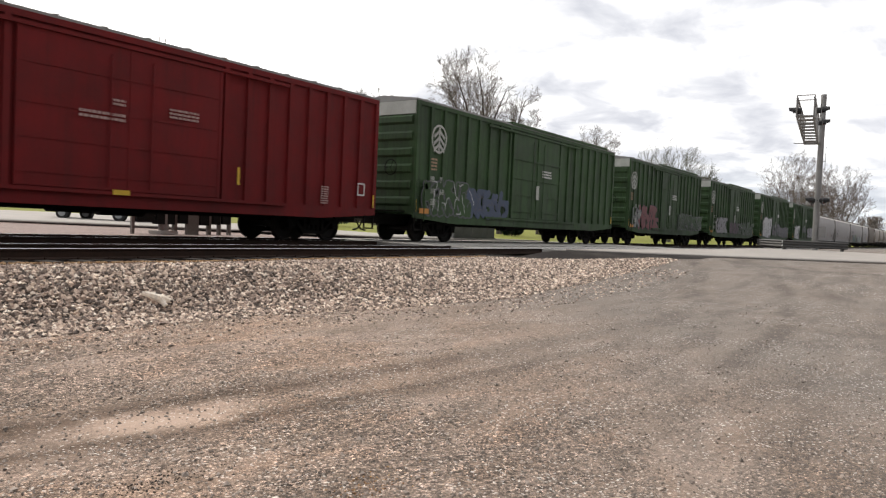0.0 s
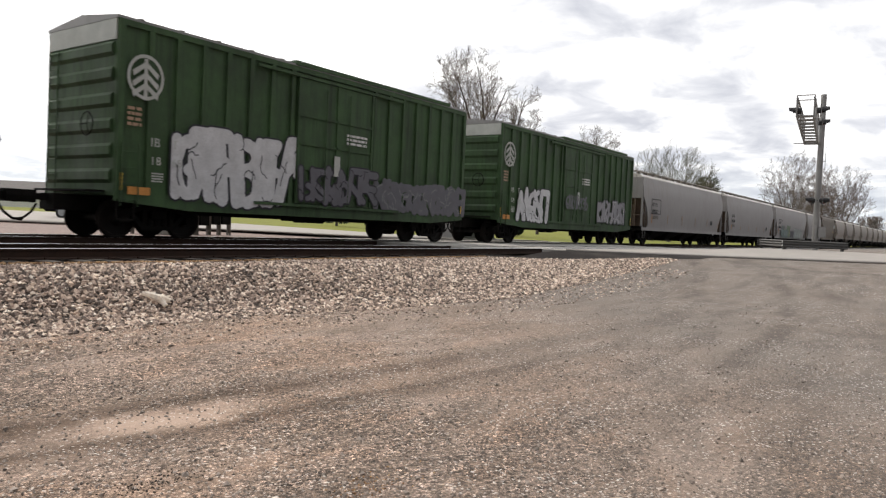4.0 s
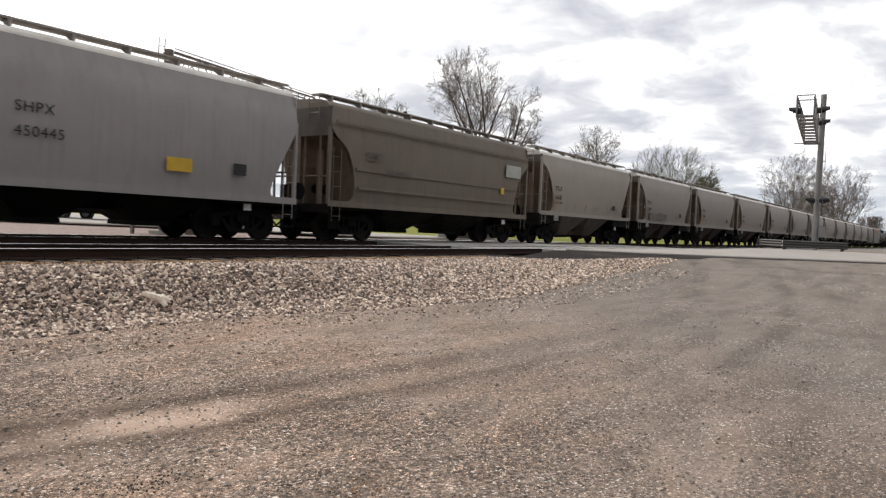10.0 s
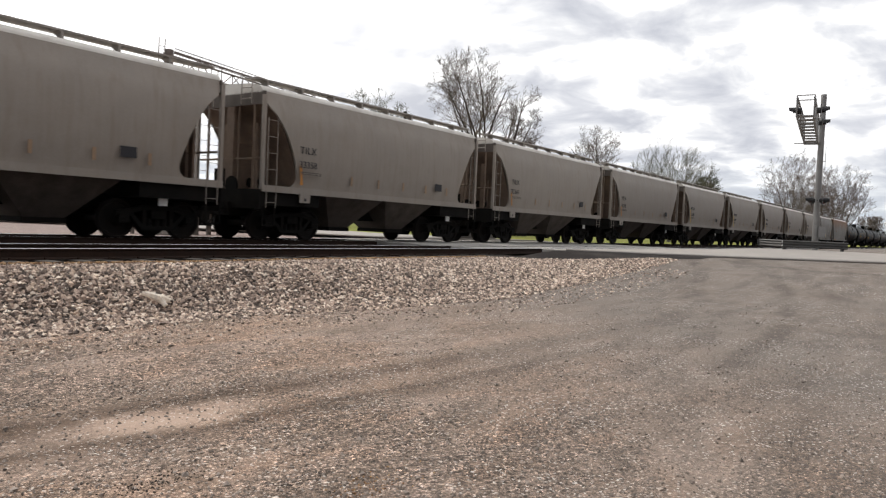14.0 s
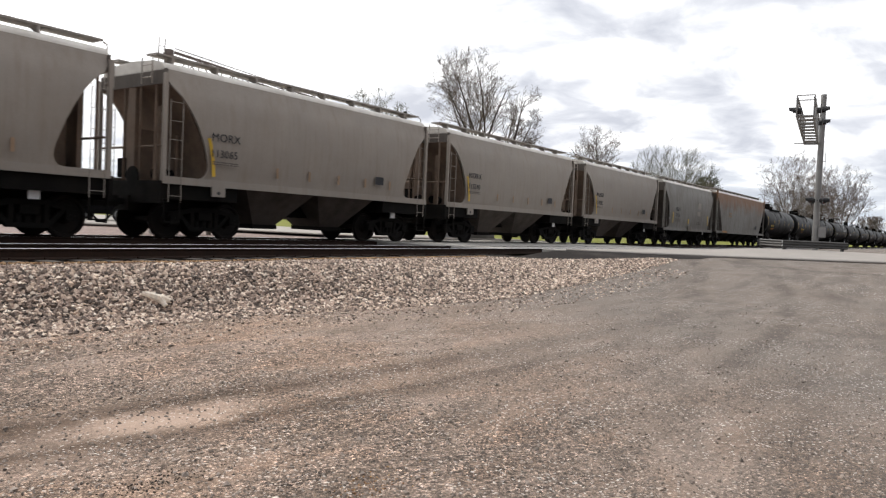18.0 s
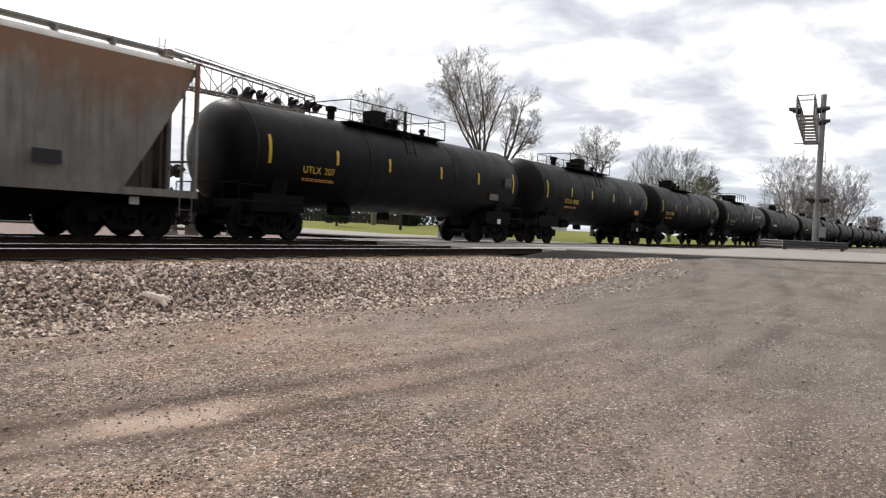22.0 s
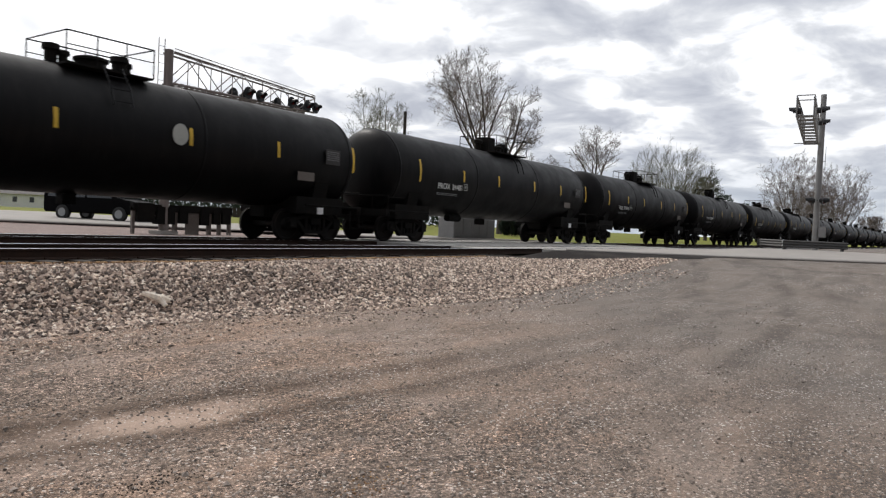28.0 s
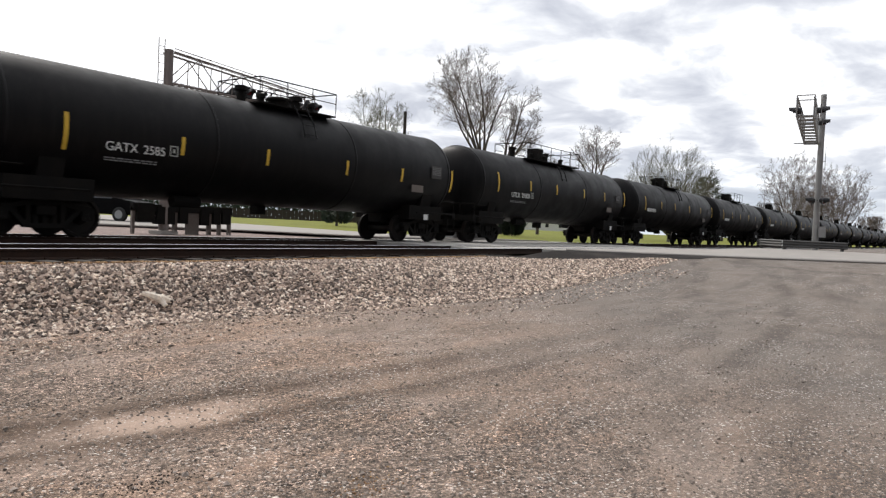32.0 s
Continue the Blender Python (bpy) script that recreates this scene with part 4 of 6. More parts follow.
def hopper(L, gap, paint, label, bottom=1.15, top=4.08, arch_w=1.15, arch_top=3.75, power=2.0, bulge=0.10, bays=2, bay_z=0.42, bay_paint="hopper_bay", ribs=False, end_paint="brown_end", straight=False, cap_paint=None):
    half, hb = L / 2, (L - gap) / 2
    car = thing("covered_hopper", label, "hopper car", "cars of the freight train")
    prof = side_profile(bottom, top, bulge)

    def cut(z, rounded=False):
        if z >= arch_top:
            return 0.12
        t = (z - bottom) / (arch_top - bottom)
        u = min(1.0, (z - bottom) / 0.38)
        k = 0.72 + 0.28 * math.sqrt(1 - (1 - u) ** 2) if rounded and not straight else 1.0
        return 0.12 + k * arch_w * ((1 - t) if straight else (1 - t ** power) ** (1 / power))

    for s in (-1, 1):
        bm = bmesh.new()
        cols = 14
        layers = []
        for off in (0, -0.05):
            rows = []
            for z, w in prof:
                c = cut(z, True)
                rows.append([bm.verts.new((-hb + c + (2 * hb - 2 * c) * i / cols, s * (w + off), z)) for i in range(cols + 1)])
            for a, b in zip(rows, rows[1:]):
                for i in range(cols):
                    bm.faces.new((a[i], a[i + 1], b[i + 1], b[i]))
            layers.append(rows)
        o, n = layers
        for i in range(len(prof) - 1):
            bm.faces.new((o[i][0], o[i + 1][0], n[i + 1][0], n[i][0]))
            bm.faces.new((o[i][-1], o[i + 1][-1], n[i + 1][-1], n[i][-1]))
        for i in range(cols):
            bm.faces.new((o[0][i], o[0][i + 1], n[0][i + 1], n[0][i]))
        part("side_sheet", bm, paint, car, smooth=True)
        if ribs:
            for z in (bottom + 0.42, bottom + 1.0, top - 0.5):
                w = 1.46 + bulge * 0.9
                part("side_rib", boxes((-hb + cut(z) + 0.1, hb - cut(z) - 0.1, *sorted((s * w, s * (w + 0.05))), z, z + 0.09)), paint, car)
        y0, y1 = sorted((s * 1.40, s * 1.52))
        part("side_sill", boxes((-hb + 0.05, hb - 0.05, y0, y1, bottom - 0.16, bottom + 0.02)), paint, car)
        for e in (-1, 1):
            xe = e * (hb - 0.06)
            part("corner_post", boxes((*sorted((xe, xe - e * 0.09)), *sorted((s * 1.40, s * 1.50)), bottom - 0.10, arch_top + 0.25)), paint, car)
            bm = ladder_bm(bmesh.new(), xe - e * 0.32, s * 1.52, bottom - 0.60, arch_top - 0.35, width=0.34, step=0.45, r=0.012)
            part("ladder", bm, paint, car)
    # roof: curved in from both eaves to the hatch trough
    bm = bmesh.new()
    w = prof[-1][1]
    rise = [(w, top), (w - 0.05, top + 0.09), (w - 0.16, top + 0.17), (w - 0.45, top + 0.23), (0, top + 0.28)]
    outline = rise + [(-y, z) for y, z in rise[:-1][::-1]]
    prism_x(bm, [(-w, top - 0.03), (w, top - 0.03)] + outline, -hb + 0.10, hb - 0.10)
    part("roof", bm, M["roof_sunlit"] if not ribs else paint, car, "pale roof sheet", smooth=True)
    for s in (-1, 1):
        y0, y1 = sorted((s * 0.62, s * 1.06))
        bm = boxes((-hb + 0.08, hb - 0.08, y0, y1, top + 0.36, top + 0.40))
        part("running_board", bm, M["grate"], car, "grated steel roof walk")
        k = -hb + 0.5
        bm = bmesh.new()
        while k < hb - 0.3:
            prism_x(bm, [(s * 1.06, top + 0.36), (s * 0.70, top + 0.36), (s * 1.02, top + 0.16), (s * 1.06, top + 0.16)], k, k + 0.06)
            k += 1.3
        part("walk_bracket", bm, M["grate"], car, stuff=True)
        for e in (-1, 1):
            xe = e * (hb - 0.10)
            part("end_grab", tubes([((xe, y0, top + 0.34), (xe + e * 0.12, y0, top + 0.30), 0.016), ((xe + e * 0.12, y0, top + 0.30), (xe + e * 0.12, y0, top - 0.35), 0.016), ((xe + e * 0.12, y1, top + 0.30), (xe + e * 0.12, y1, top - 0.35), 0.016), ((xe + e * 0.12, y0, top + 0.1), (xe + e * 0.12, y1, top + 0.1), 0.014), ((xe + e * 0.12, y0, top - 0.2), (xe + e * 0.12, y1, top - 0.2), 0.014)]), paint, car)
    k = -hb + 1.0
    while k < hb - 1.2:
        bm = boxes((k, k + 0.95, -0.42, 0.42, top + 0.17, top + 0.29))
        bmesh.ops.bevel(bm, geom=bm.edges[:], offset=0.03, segments=1, affect="EDGES")
        part("hatch_cover", bm, M["light_panel"], car)
        k += 1.35
    # ends: upright top panel, slope sheet, platform, braces
    for e in (-1, 1):
        xe = e * (hb - 0.10)
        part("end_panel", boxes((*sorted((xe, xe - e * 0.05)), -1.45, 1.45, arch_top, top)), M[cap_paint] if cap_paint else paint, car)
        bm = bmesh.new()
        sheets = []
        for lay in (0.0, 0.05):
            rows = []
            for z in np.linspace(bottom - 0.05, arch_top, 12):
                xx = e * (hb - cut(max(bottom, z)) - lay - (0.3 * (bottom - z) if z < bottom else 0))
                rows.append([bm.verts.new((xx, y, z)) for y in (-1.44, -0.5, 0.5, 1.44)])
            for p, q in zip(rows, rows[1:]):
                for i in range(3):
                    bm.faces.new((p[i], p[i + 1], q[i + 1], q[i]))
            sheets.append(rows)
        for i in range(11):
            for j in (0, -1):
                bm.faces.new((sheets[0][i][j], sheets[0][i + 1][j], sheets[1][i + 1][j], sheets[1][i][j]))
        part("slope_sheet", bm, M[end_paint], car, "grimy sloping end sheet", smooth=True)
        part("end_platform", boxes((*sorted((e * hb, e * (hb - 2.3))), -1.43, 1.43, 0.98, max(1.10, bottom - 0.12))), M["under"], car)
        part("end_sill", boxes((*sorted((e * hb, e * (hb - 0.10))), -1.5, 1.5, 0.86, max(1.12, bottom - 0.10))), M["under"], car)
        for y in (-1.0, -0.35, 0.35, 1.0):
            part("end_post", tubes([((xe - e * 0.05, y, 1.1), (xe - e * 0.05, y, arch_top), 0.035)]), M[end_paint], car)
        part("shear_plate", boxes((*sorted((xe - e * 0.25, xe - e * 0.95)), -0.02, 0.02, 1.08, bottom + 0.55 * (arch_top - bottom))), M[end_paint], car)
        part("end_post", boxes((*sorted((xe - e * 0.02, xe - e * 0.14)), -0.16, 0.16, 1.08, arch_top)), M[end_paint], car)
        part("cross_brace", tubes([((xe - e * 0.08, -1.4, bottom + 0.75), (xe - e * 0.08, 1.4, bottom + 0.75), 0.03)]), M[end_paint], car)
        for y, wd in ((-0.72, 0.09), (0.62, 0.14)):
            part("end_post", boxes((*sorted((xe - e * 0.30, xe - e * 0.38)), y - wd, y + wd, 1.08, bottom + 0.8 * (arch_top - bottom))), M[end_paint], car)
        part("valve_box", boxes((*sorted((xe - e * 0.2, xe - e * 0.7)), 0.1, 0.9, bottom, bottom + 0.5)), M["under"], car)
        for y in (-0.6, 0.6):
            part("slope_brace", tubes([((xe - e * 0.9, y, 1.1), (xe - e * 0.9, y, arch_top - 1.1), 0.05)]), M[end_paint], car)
        part("corner_step", boxes((*sorted((e * (hb - 0.10), e * (hb - 0.55))), -1.52, -1.48, 0.40, 0.44), (*sorted((e * (hb - 0.10), e * (hb - 0.13))), -1.52, -1.48, 0.40, 0.95), (*sorted((e * (hb - 0.52), e * (hb - 0.55))), -1.52, -1.48, 0.40, 0.95)), M["under"], car)
    part("brake_cylinder", tubes([((-hb + 0.45, -0.5, 1.6), (-hb + 0.95, -0.5, 1.6), 0.14)], 12), M["under"], car)
    part("brake_wheel", tubes([((-hb + 0.05, -0.2, 1.5), (-hb + 0.09, -0.2, 1.5), 0.27)], 12), M["under"], car)
    span = 2 * (hb - 2.6)
    for i in range(bays):
        c = -hb + 2.6 + span * (i + 0.5) / bays
        w = span / bays / 2 * 0.97
        bm = bmesh.new()
        a = [bm.verts.new((c + x * w, y * 1.36, bottom - 0.12)) for x, y in ((-1, -1), (1, -1), (1, 1), (-1, 1))]
        b = [bm.verts.new((c + x * w * 0.32, y * 0.62, bay_z)) for x, y in ((-1, -1), (1, -1), (1, 1), (-1, 1))]
        bm.faces.new(a), bm.faces.new(b[::-1])
        for j in range(4):
            bm.faces.new((a[j], a[(j + 1) % 4], b[(j + 1) % 4], b[j]))
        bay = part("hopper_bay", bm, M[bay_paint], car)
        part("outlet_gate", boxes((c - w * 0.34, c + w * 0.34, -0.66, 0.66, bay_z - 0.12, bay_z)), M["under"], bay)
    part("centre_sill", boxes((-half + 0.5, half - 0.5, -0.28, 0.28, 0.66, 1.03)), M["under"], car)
    running_gear(car, half, 2.15, gap, True)
    return car


def tank_car(L, label, low=0, dome=0.0, radius=1.47, zc=2.445, end_gap=0.64, plat=(0.3, 1.4), shift=0.0):
    half = L / 2
    car = thing("tank_car", label, "tank car", "cars of the freight train")
    R, he = radius, half - end_gap
    straight = he - 0.60
    prof = []
    for i in range(9):
        a = math.pi / 2 * i / 8
        prof.append((-straight - 0.60 * math.cos(a), R * math.sin(a) ** 0.85))
    prof[0] = (-he, 0.0)
    for x in (-straight * 0.5, 0.0, straight * 0.5):
        prof.append((x, R))
    full = prof + [(-x, r) for x, r in prof[:9][::-1]]
    bm = bmesh.new()
    revolve(bm, full, "x", 44, (0, 0, zc))
    tank = part("tank", bm, M["black"], car, smooth=True)
    for x in (-straight, -straight * 0.34, straight * 0.34, straight):
        bm = bmesh.new()
        revolve(bm, [(x - 0.04, R), (x - 0.025, R + 0.012), (x + 0.025, R + 0.012), (x + 0.04, R)], "x", 44, (0, 0, zc))
        part("weld_band", bm, M["black"], tank, smooth=True)
    for e in (-1, 1):
        x = e * (half - 2.25)
        bm = bmesh.new()
        prism_x(bm, [(-1.30, 1.75), (-1.15, 1.02), (1.15, 1.02), (1.30, 1.75), (0.95, 1.35), (0, 1.12), (-0.95, 1.35)], x - 0.28, x + 0.28)
        part("saddle", bm, M["under"], car)
        part("body_bolster", boxes((x - 0.95, x + 0.95, -1.25, 1.25, 0.80, 1.30)), M["under"], car)
        part("draft_sill", boxes((*sorted((e * (half - 0.45), e * (half - 3.6))), -0.30, 0.30, 0.66, 1.12)), M["under"], car)
        part("end_sill", boxes((*sorted((e * (half - 0.62), e * (half - 0.80))), -1.42, 1.42, 0.86, 1.10)), M["under"], car)
        part("end_rail", tubes([((e * (half - 0.72), -1.40, z), (e * (half - 0.72), 1.40, z), 0.02) for z in (1.55,)] + [((e * (half - 0.72), y, 1.1), (e * (half - 0.72), y, 1.55), 0.02) for y in (-1.4, -0.7, 0.7, 1.4)] + [((e * (half - 0.75), -1.42, 1.05), (e * (half - 3.0), -1.42, 1.05), 0.03), ((e * (half - 0.75), -1.42, 1.5), (e * (half - 1.6), -1.42, 1.5), 0.018)]), M["under"], car)
        part("corner_step", boxes((*sorted((e * (half - 0.70), e * (half - 1.15))), -1.46, -1.42, 0.40, 0.44), (*sorted((e * (half - 0.70), e * (half - 0.73))), -1.46, -1.42, 0.40, 0.95), (*sorted((e * (half - 1.12), e * (half - 1.15))), -1.46, -1.42, 0.40, 0.95)), M["under"], car)
    # fittings on top
    zt = zc + R
    pc, ph = plat
    p0, p1 = pc - ph, pc + ph
    part("top_platform", boxes((p0, p1, 0.32, 0.95, zt - 0.10, zt - 0.06)), M["under"], car)
    deck = part("top_platform", boxes((p0, p1, -0.95, -0.32, zt - 0.10, zt - 0.06)), M["under"], car)
    for y in (-0.93, 0.93):
        part("guard_rail", tubes([((p0, y, zt + 0.62), (p1, y, zt + 0.62), 0.017), ((p0, y, zt + 0.32), (p1, y, zt + 0.32), 0.012)] + [((x, y, zt - 0.08), (x, y, zt + 0.62), 0.017) for x in np.linspace(p0, p1, 4 if ph < 1.6 else 6)]), M["under"], deck, "black pipe guard rail")
    for x in (p0, p1):
        part("guard_rail", tubes([((x, -0.93, zt + 0.62), (x, 0.93, zt + 0.62), 0.017)]), M["under"], deck, "black pipe guard rail")
    bm = bmesh.new()
    revolve(bm, [(zt - 0.1, 0.34), (zt + 0.20, 0.34), (zt + 0.22, 0.40), (zt + 0.28, 0.40), (zt + 0.33, 0.25), (zt + 0.35, 0.0)], "z", 20, (pc, 0, 0))
    part("manway", bm, M["under"], car)
    for x, r, h in ((p0 + 0.15, 0.13, 0.45), (pc - 0.62, 0.10, 0.34), (pc + 0.75, 0.15, 0.48), (p1 - 0.1, 0.09, 0.36)):
        bm = bmesh.new()
        revolve(bm, [(zt - 0.08, r), (zt + h * 0.7, r), (zt + h * 0.72, r * 1.5), (zt + h, r * 1.4), (zt + h + 0.04, 0.0)], "z", 12, (x, 0.08, 0))
        part("valve", bm, M["under"], car)
    if dome:
        part("valve_housing", boxes((pc - dome - 0.27, pc - dome + 0.27, -0.3, 0.3, zt - 0.1, zt + 0.60)), M["under"], car)
    for s in (-1, 1):
        bm = bmesh.new()
        for o in (-0.23, 0.23):
            pts = [(o + pc, s * 1.46, 3.0), (o + pc, s * 1.33, 3.4), (o + pc, s * 0.95, zt)]
            for a, b in zip(pts, pts[1:]):
                tube(bm, a, b, 0.022, seg=5)
        for k in range(3):
            z = 3.1 + 0.28 * k
            y = s * (1.44 - 0.33 * (z - 3.0))
            tube(bm, (pc - 0.23, y, z), (pc + 0.23, y, z), 0.013, seg=5)
        part("ladder", bm, M["black"], car)
    part("bottom_outlet", boxes((-0.16, 0.16, -0.16, 0.16, zc - R - 0.24, zc - R + 0.06)), M["under"], car)
    part("brake_cylinder", tubes([((-3.3, -0.6, 0.95), (-2.5, -0.6, 0.95), 0.15)], 10), M["under"], car)
    xs = [half * f + shift for f in (-0.76, -0.44, -0.14, 0.215, 0.52, 0.85)]
    for i, x in enumerate(xs):
        a0 = math.radians((161 if i in (0, 5) else 168) + low)
        a1 = math.radians((192 if i in (0, 5) else 185) + low)
        bm = bmesh.new()
        rows = [[bm.verts.new((x + o, (R + 0.006) * math.cos(a), zc + (R + 0.006) * math.sin(math.pi - a))) for o in (-0.05, 0.05)] for a in np.linspace(a0, a1, 6)]
        for p, q in zip(rows, rows[1:]):
            bm.faces.new((p[0], p[1], q[1], q[0]))
        part("reflector", bm, M["yellow"], car, "yellow reflective stripe")
    running_gear(car, half, 2.25, 0, True)
    return car

# Where each coupling stands along the track at the start, from the red boxcar's front on.
COUPLING = [-0.43, 18.62, 38.09, 54.59, 71.41, 87.91, 105.18, 124.26, 143.56, 162.94, 174.8, 188.26, 200.45, 211.96, 224.05, 236.22, 248.15, 260.27, 273.04, 284.92,
            297.19, 308.86, 320.84, 332.99, 345.35, 363.39, 379.9, 395.85, 411.85, 428.6, 447.0, 465.45, 482.6, 499.75, 516.97, 534.7, 551.7, 569.5, 587.0]
COUPLING += [COUPLING[-1] + 17.8 * (i + 1) for i in range(11)]
CARS = []


def set_car(i, build, *args, **kw):
    a, b = COUPLING[i], COUPLING[i + 1]
    car = build(b - a - 0.02, *args, **kw)
    car.matrix_basis = pose((a + b) / 2, TRACKS["train"], 0)
    CARS.append((car, (a + b) / 2))
    return car, (b - a) / 2


yb = -1.60

car, h = set_car(0, boxcar, 2.0, M["red"], "dark red ribbed boxcar with faded white stencils", 4.9, sixty=True, end_panel=False, top=4.62)
fill_bars("stencil", car, M["old_stencil"], -1.2, -1.66, 2.72, 1.05, 0.06, 9, 2, 3)
fill_bars("stencil", car, M["old_stencil"], -0.45, -1.66, 3.05, 0.3, 0.05, 3, 2, 13)
fill_bars("stencil", car, M["old_stencil"], 0.95, -1.66, 3.05, 0.8, 0.05, 8, 3, 4)
fill_bars("stencil", car, M["old_stencil"], 6.05, yb, 1.60, 0.3, 0.04, 3, 8, 5)
part("notice_frame", boxes((7.62, 7.95, yb - 0.004, yb, 1.45, 1.49), (7.62, 7.95, yb - 0.004, yb, 1.80, 1.84), (7.62, 7.66, yb - 0.004, yb, 1.45, 1.84), (7.91, 7.95, yb - 0.004, yb, 1.45, 1.84)), M["white"], car)
for x0, x1, z0, z1 in ((-0.4, 0.0, 0.99, 1.10), (2.95, 3.03, 1.45, 1.90), (-3.3, -3.2, 1.55, 2.0)):
    part("warning_plate", boxes((x0, x1, -1.68, -1.675, z0, z1)), M["yellow"], car)

def spray(name, colour):
    M[name] = surface(name, colour, 0.55, vary=0.25, scale=2.5, bump=0)
    return M[name]


WHITE_P, GREY_P, DARK_P = spray("spray_white", (0.50, 0.50, 0.51)), spray("spray_silver", (0.10, 0.097, 0.112)), spray("spray_black", (0.02, 0.02, 0.025))
PINK_P, BLUE_P, PURPLE_P = spray("spray_red", (0.17, 0.055, 0.06)), spray("spray_blue", (0.06, 0.08, 0.13)), spray("spray_purple", (0.075, 0.045, 0.06))
CHROME_P = spray("spray_chrome", (0.24, 0.235, 0.25))
TEAL_P, PALE_P, LEAF_P = spray("spray_teal", (0.15, 0.205, 0.195)), spray("spray_pale", (0.175, 0.185, 0.18)), spray("spray_leaf", (0.15, 0.205, 0.11))
LETTERS = [
    [(-8.3, -5.6, 1.08, 2.1, M["green"], GREY_P, WHITE_P), (-5.5, -2.6, 1.08, 1.95, BLUE_P, BLUE_P, GREY_P)],
    [(-5.2, -2.1, 1.08, 2.25, PINK_P, DARK_P), (-6.3, -5.3, 1.1, 2.0, PALE_P, DARK_P), (2.1, 7.2, 1.15, 1.95, M["green"], GREY_P, PALE_P)],
    [(-5.3, -2.2, 1.05, 2.05, CHROME_P, DARK_P, PALE_P), (-1.4, 1.4, 1.12, 1.85, PURPLE_P, DARK_P), (2.0, 6.7, 1.1, 1.9, M["green"], GREY_P, PALE_P)],
    [(-5.4, -1.7, 1.05, 2.6, WHITE_P, DARK_P), (-1.4, 1.5, 1.2, 2.1, GREY_P, DARK_P), (1.9, 6.8, 1.1, 1.9, GREY_P, GREY_P, PALE_P)],
    [(-5.8, -3.2, 1.1, 2.3, WHITE_P, DARK_P), (2.6, 6.3, 1.2, 2.2, CHROME_P, DARK_P, WHITE_P), (-1.3, 1.1, 1.75, 2.3, GREY_P, M["green"])],
]
tags = ["blue and silver spray paint", "red spray paint", "grey and purple spray paint", "white block graffiti", "bold white graffiti near one end"]
for k in range(5):
    gap = 2.0 if k == 0 else 2.65
    car, h = set_car(k + 1, boxcar, gap, M["green"], "green ribbed boxcar with " + tags[k], 4.4 if k == 0 else 3.2, logo=True, sixty=(k == 0))
    hb = h - gap / 2
    for j, (x0, x1, z0, z1, fill, line, *mark) in enumerate(LETTERS[k]):
        graffiti(car, x0, x1, z0, z1, -1.672 if -1.7 < x0 < 1.7 and k else -1.602, fill, line, 10 * k + j, *mark)
    text_part("reporting_mark", "IB   T", 0.29, -hb + 0.80, yb - 0.06, 2.16, M["light_panel"], car, 1.1)
    text_part("reporting_number", "18   66 8" if k == 1 else "18   68", 0.27, -hb + 0.80, yb - 0.06, 1.74, M["light_panel"], car, 1.1)
    fill_bars("stencil", car, M["light_panel"], -hb + 0.85, yb - 0.06, 1.52, 0.3, 0.035, 3, 4, k)
    fill_bars("stencil", car, M["white"], 0.4, -1.66, 3.2, 0.9, 0.07, 4, 3, k + 7)
    part("lock_plate", boxes((-0.12, 0.12, -1.68, -1.66, 1.95, 2.55)), M["light_panel"], car)
    part("reflector", boxes((-hb + 0.3, -hb + 0.85, yb - 0.012, yb - 0.008, 1.02, 1.2)), M["orange"], car)

for k in range(3):
    car, h = set_car(6 + k, hopper, 1.15, M["grey_hopper"], ["long pale grey covered hopper with boxed black lettering", "long pale grey covered hopper with orange stripes", "long grey covered hopper with pastel graffiti low on its side"][k],
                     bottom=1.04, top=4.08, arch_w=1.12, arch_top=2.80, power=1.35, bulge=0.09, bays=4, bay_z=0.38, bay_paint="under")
    hb = h - 0.575
    if k == 2:
        graffiti(car, -hb + 2.9, -2.6, 1.06, 1.75, -1.585, TEAL_P, TEAL_P, 51)
        graffiti(car, -hb + 3.3, -4.4, 1.5, 2.2, -1.575, PALE_P, TEAL_P, 52)
        graffiti(car, -2.9, -1.2, 1.1, 2.2, -1.57, LEAF_P, TEAL_P, 54, PALE_P)
        graffiti(car, -1.1, 0.7, 1.1, 1.7, -1.58, GREY_P, GREY_P, 55, DARK_P)
        graffiti(car, 0.9, 5.4, 1.08, 1.95, -1.585, spray("spray_mint", (0.36, 0.40, 0.375)), GREY_P, 53, DARK_P)
    text_part("reporting_mark", "ECUX", 0.33, -hb + 1.50, -1.60, 2.40, M["dark_letter"], car, 1.15)
    text_part("reporting_number", ["880003", "887300", "880030"][k], 0.33, -hb + 1.50, -1.60, 1.97, M["dark_letter"], car, 1.1)
    if k != 1:
        x0, x1, z0, z1 = -hb + 1.38, -hb + 2.98, 1.92, 2.80
        part("letter_frame", boxes((x0, x1, -1.604, -1.60, z0, z0 + 0.05), (x0, x1, -1.604, -1.60, z1, z1 + 0.05), (x0, x0 + 0.05, -1.604, -1.60, z0, z1), (x1, x1 + 0.05, -1.604, -1.60, z0, z1)), M["dark_letter"], car)
    for x in np.linspace(-hb + 1.5, hb - 1.5, 6):
        part("reflector", boxes((x, x + 0.10, -1.585, -1.58, 1.35, 1.95 if k != 1 else 1.75)), M["orange"] if x < -hb + 2 else M["faded"], car)
    part("placard", boxes((hb - 3.6, hb - 3.1, -1.59, -1.585, 1.55, 1.85)), M["dark_letter"], car)
    fill_bars("stencil", car, M["hopper_bay"], -hb + 1.7, -1.57, 1.75, 1.0, 0.04, 6, 3, k)

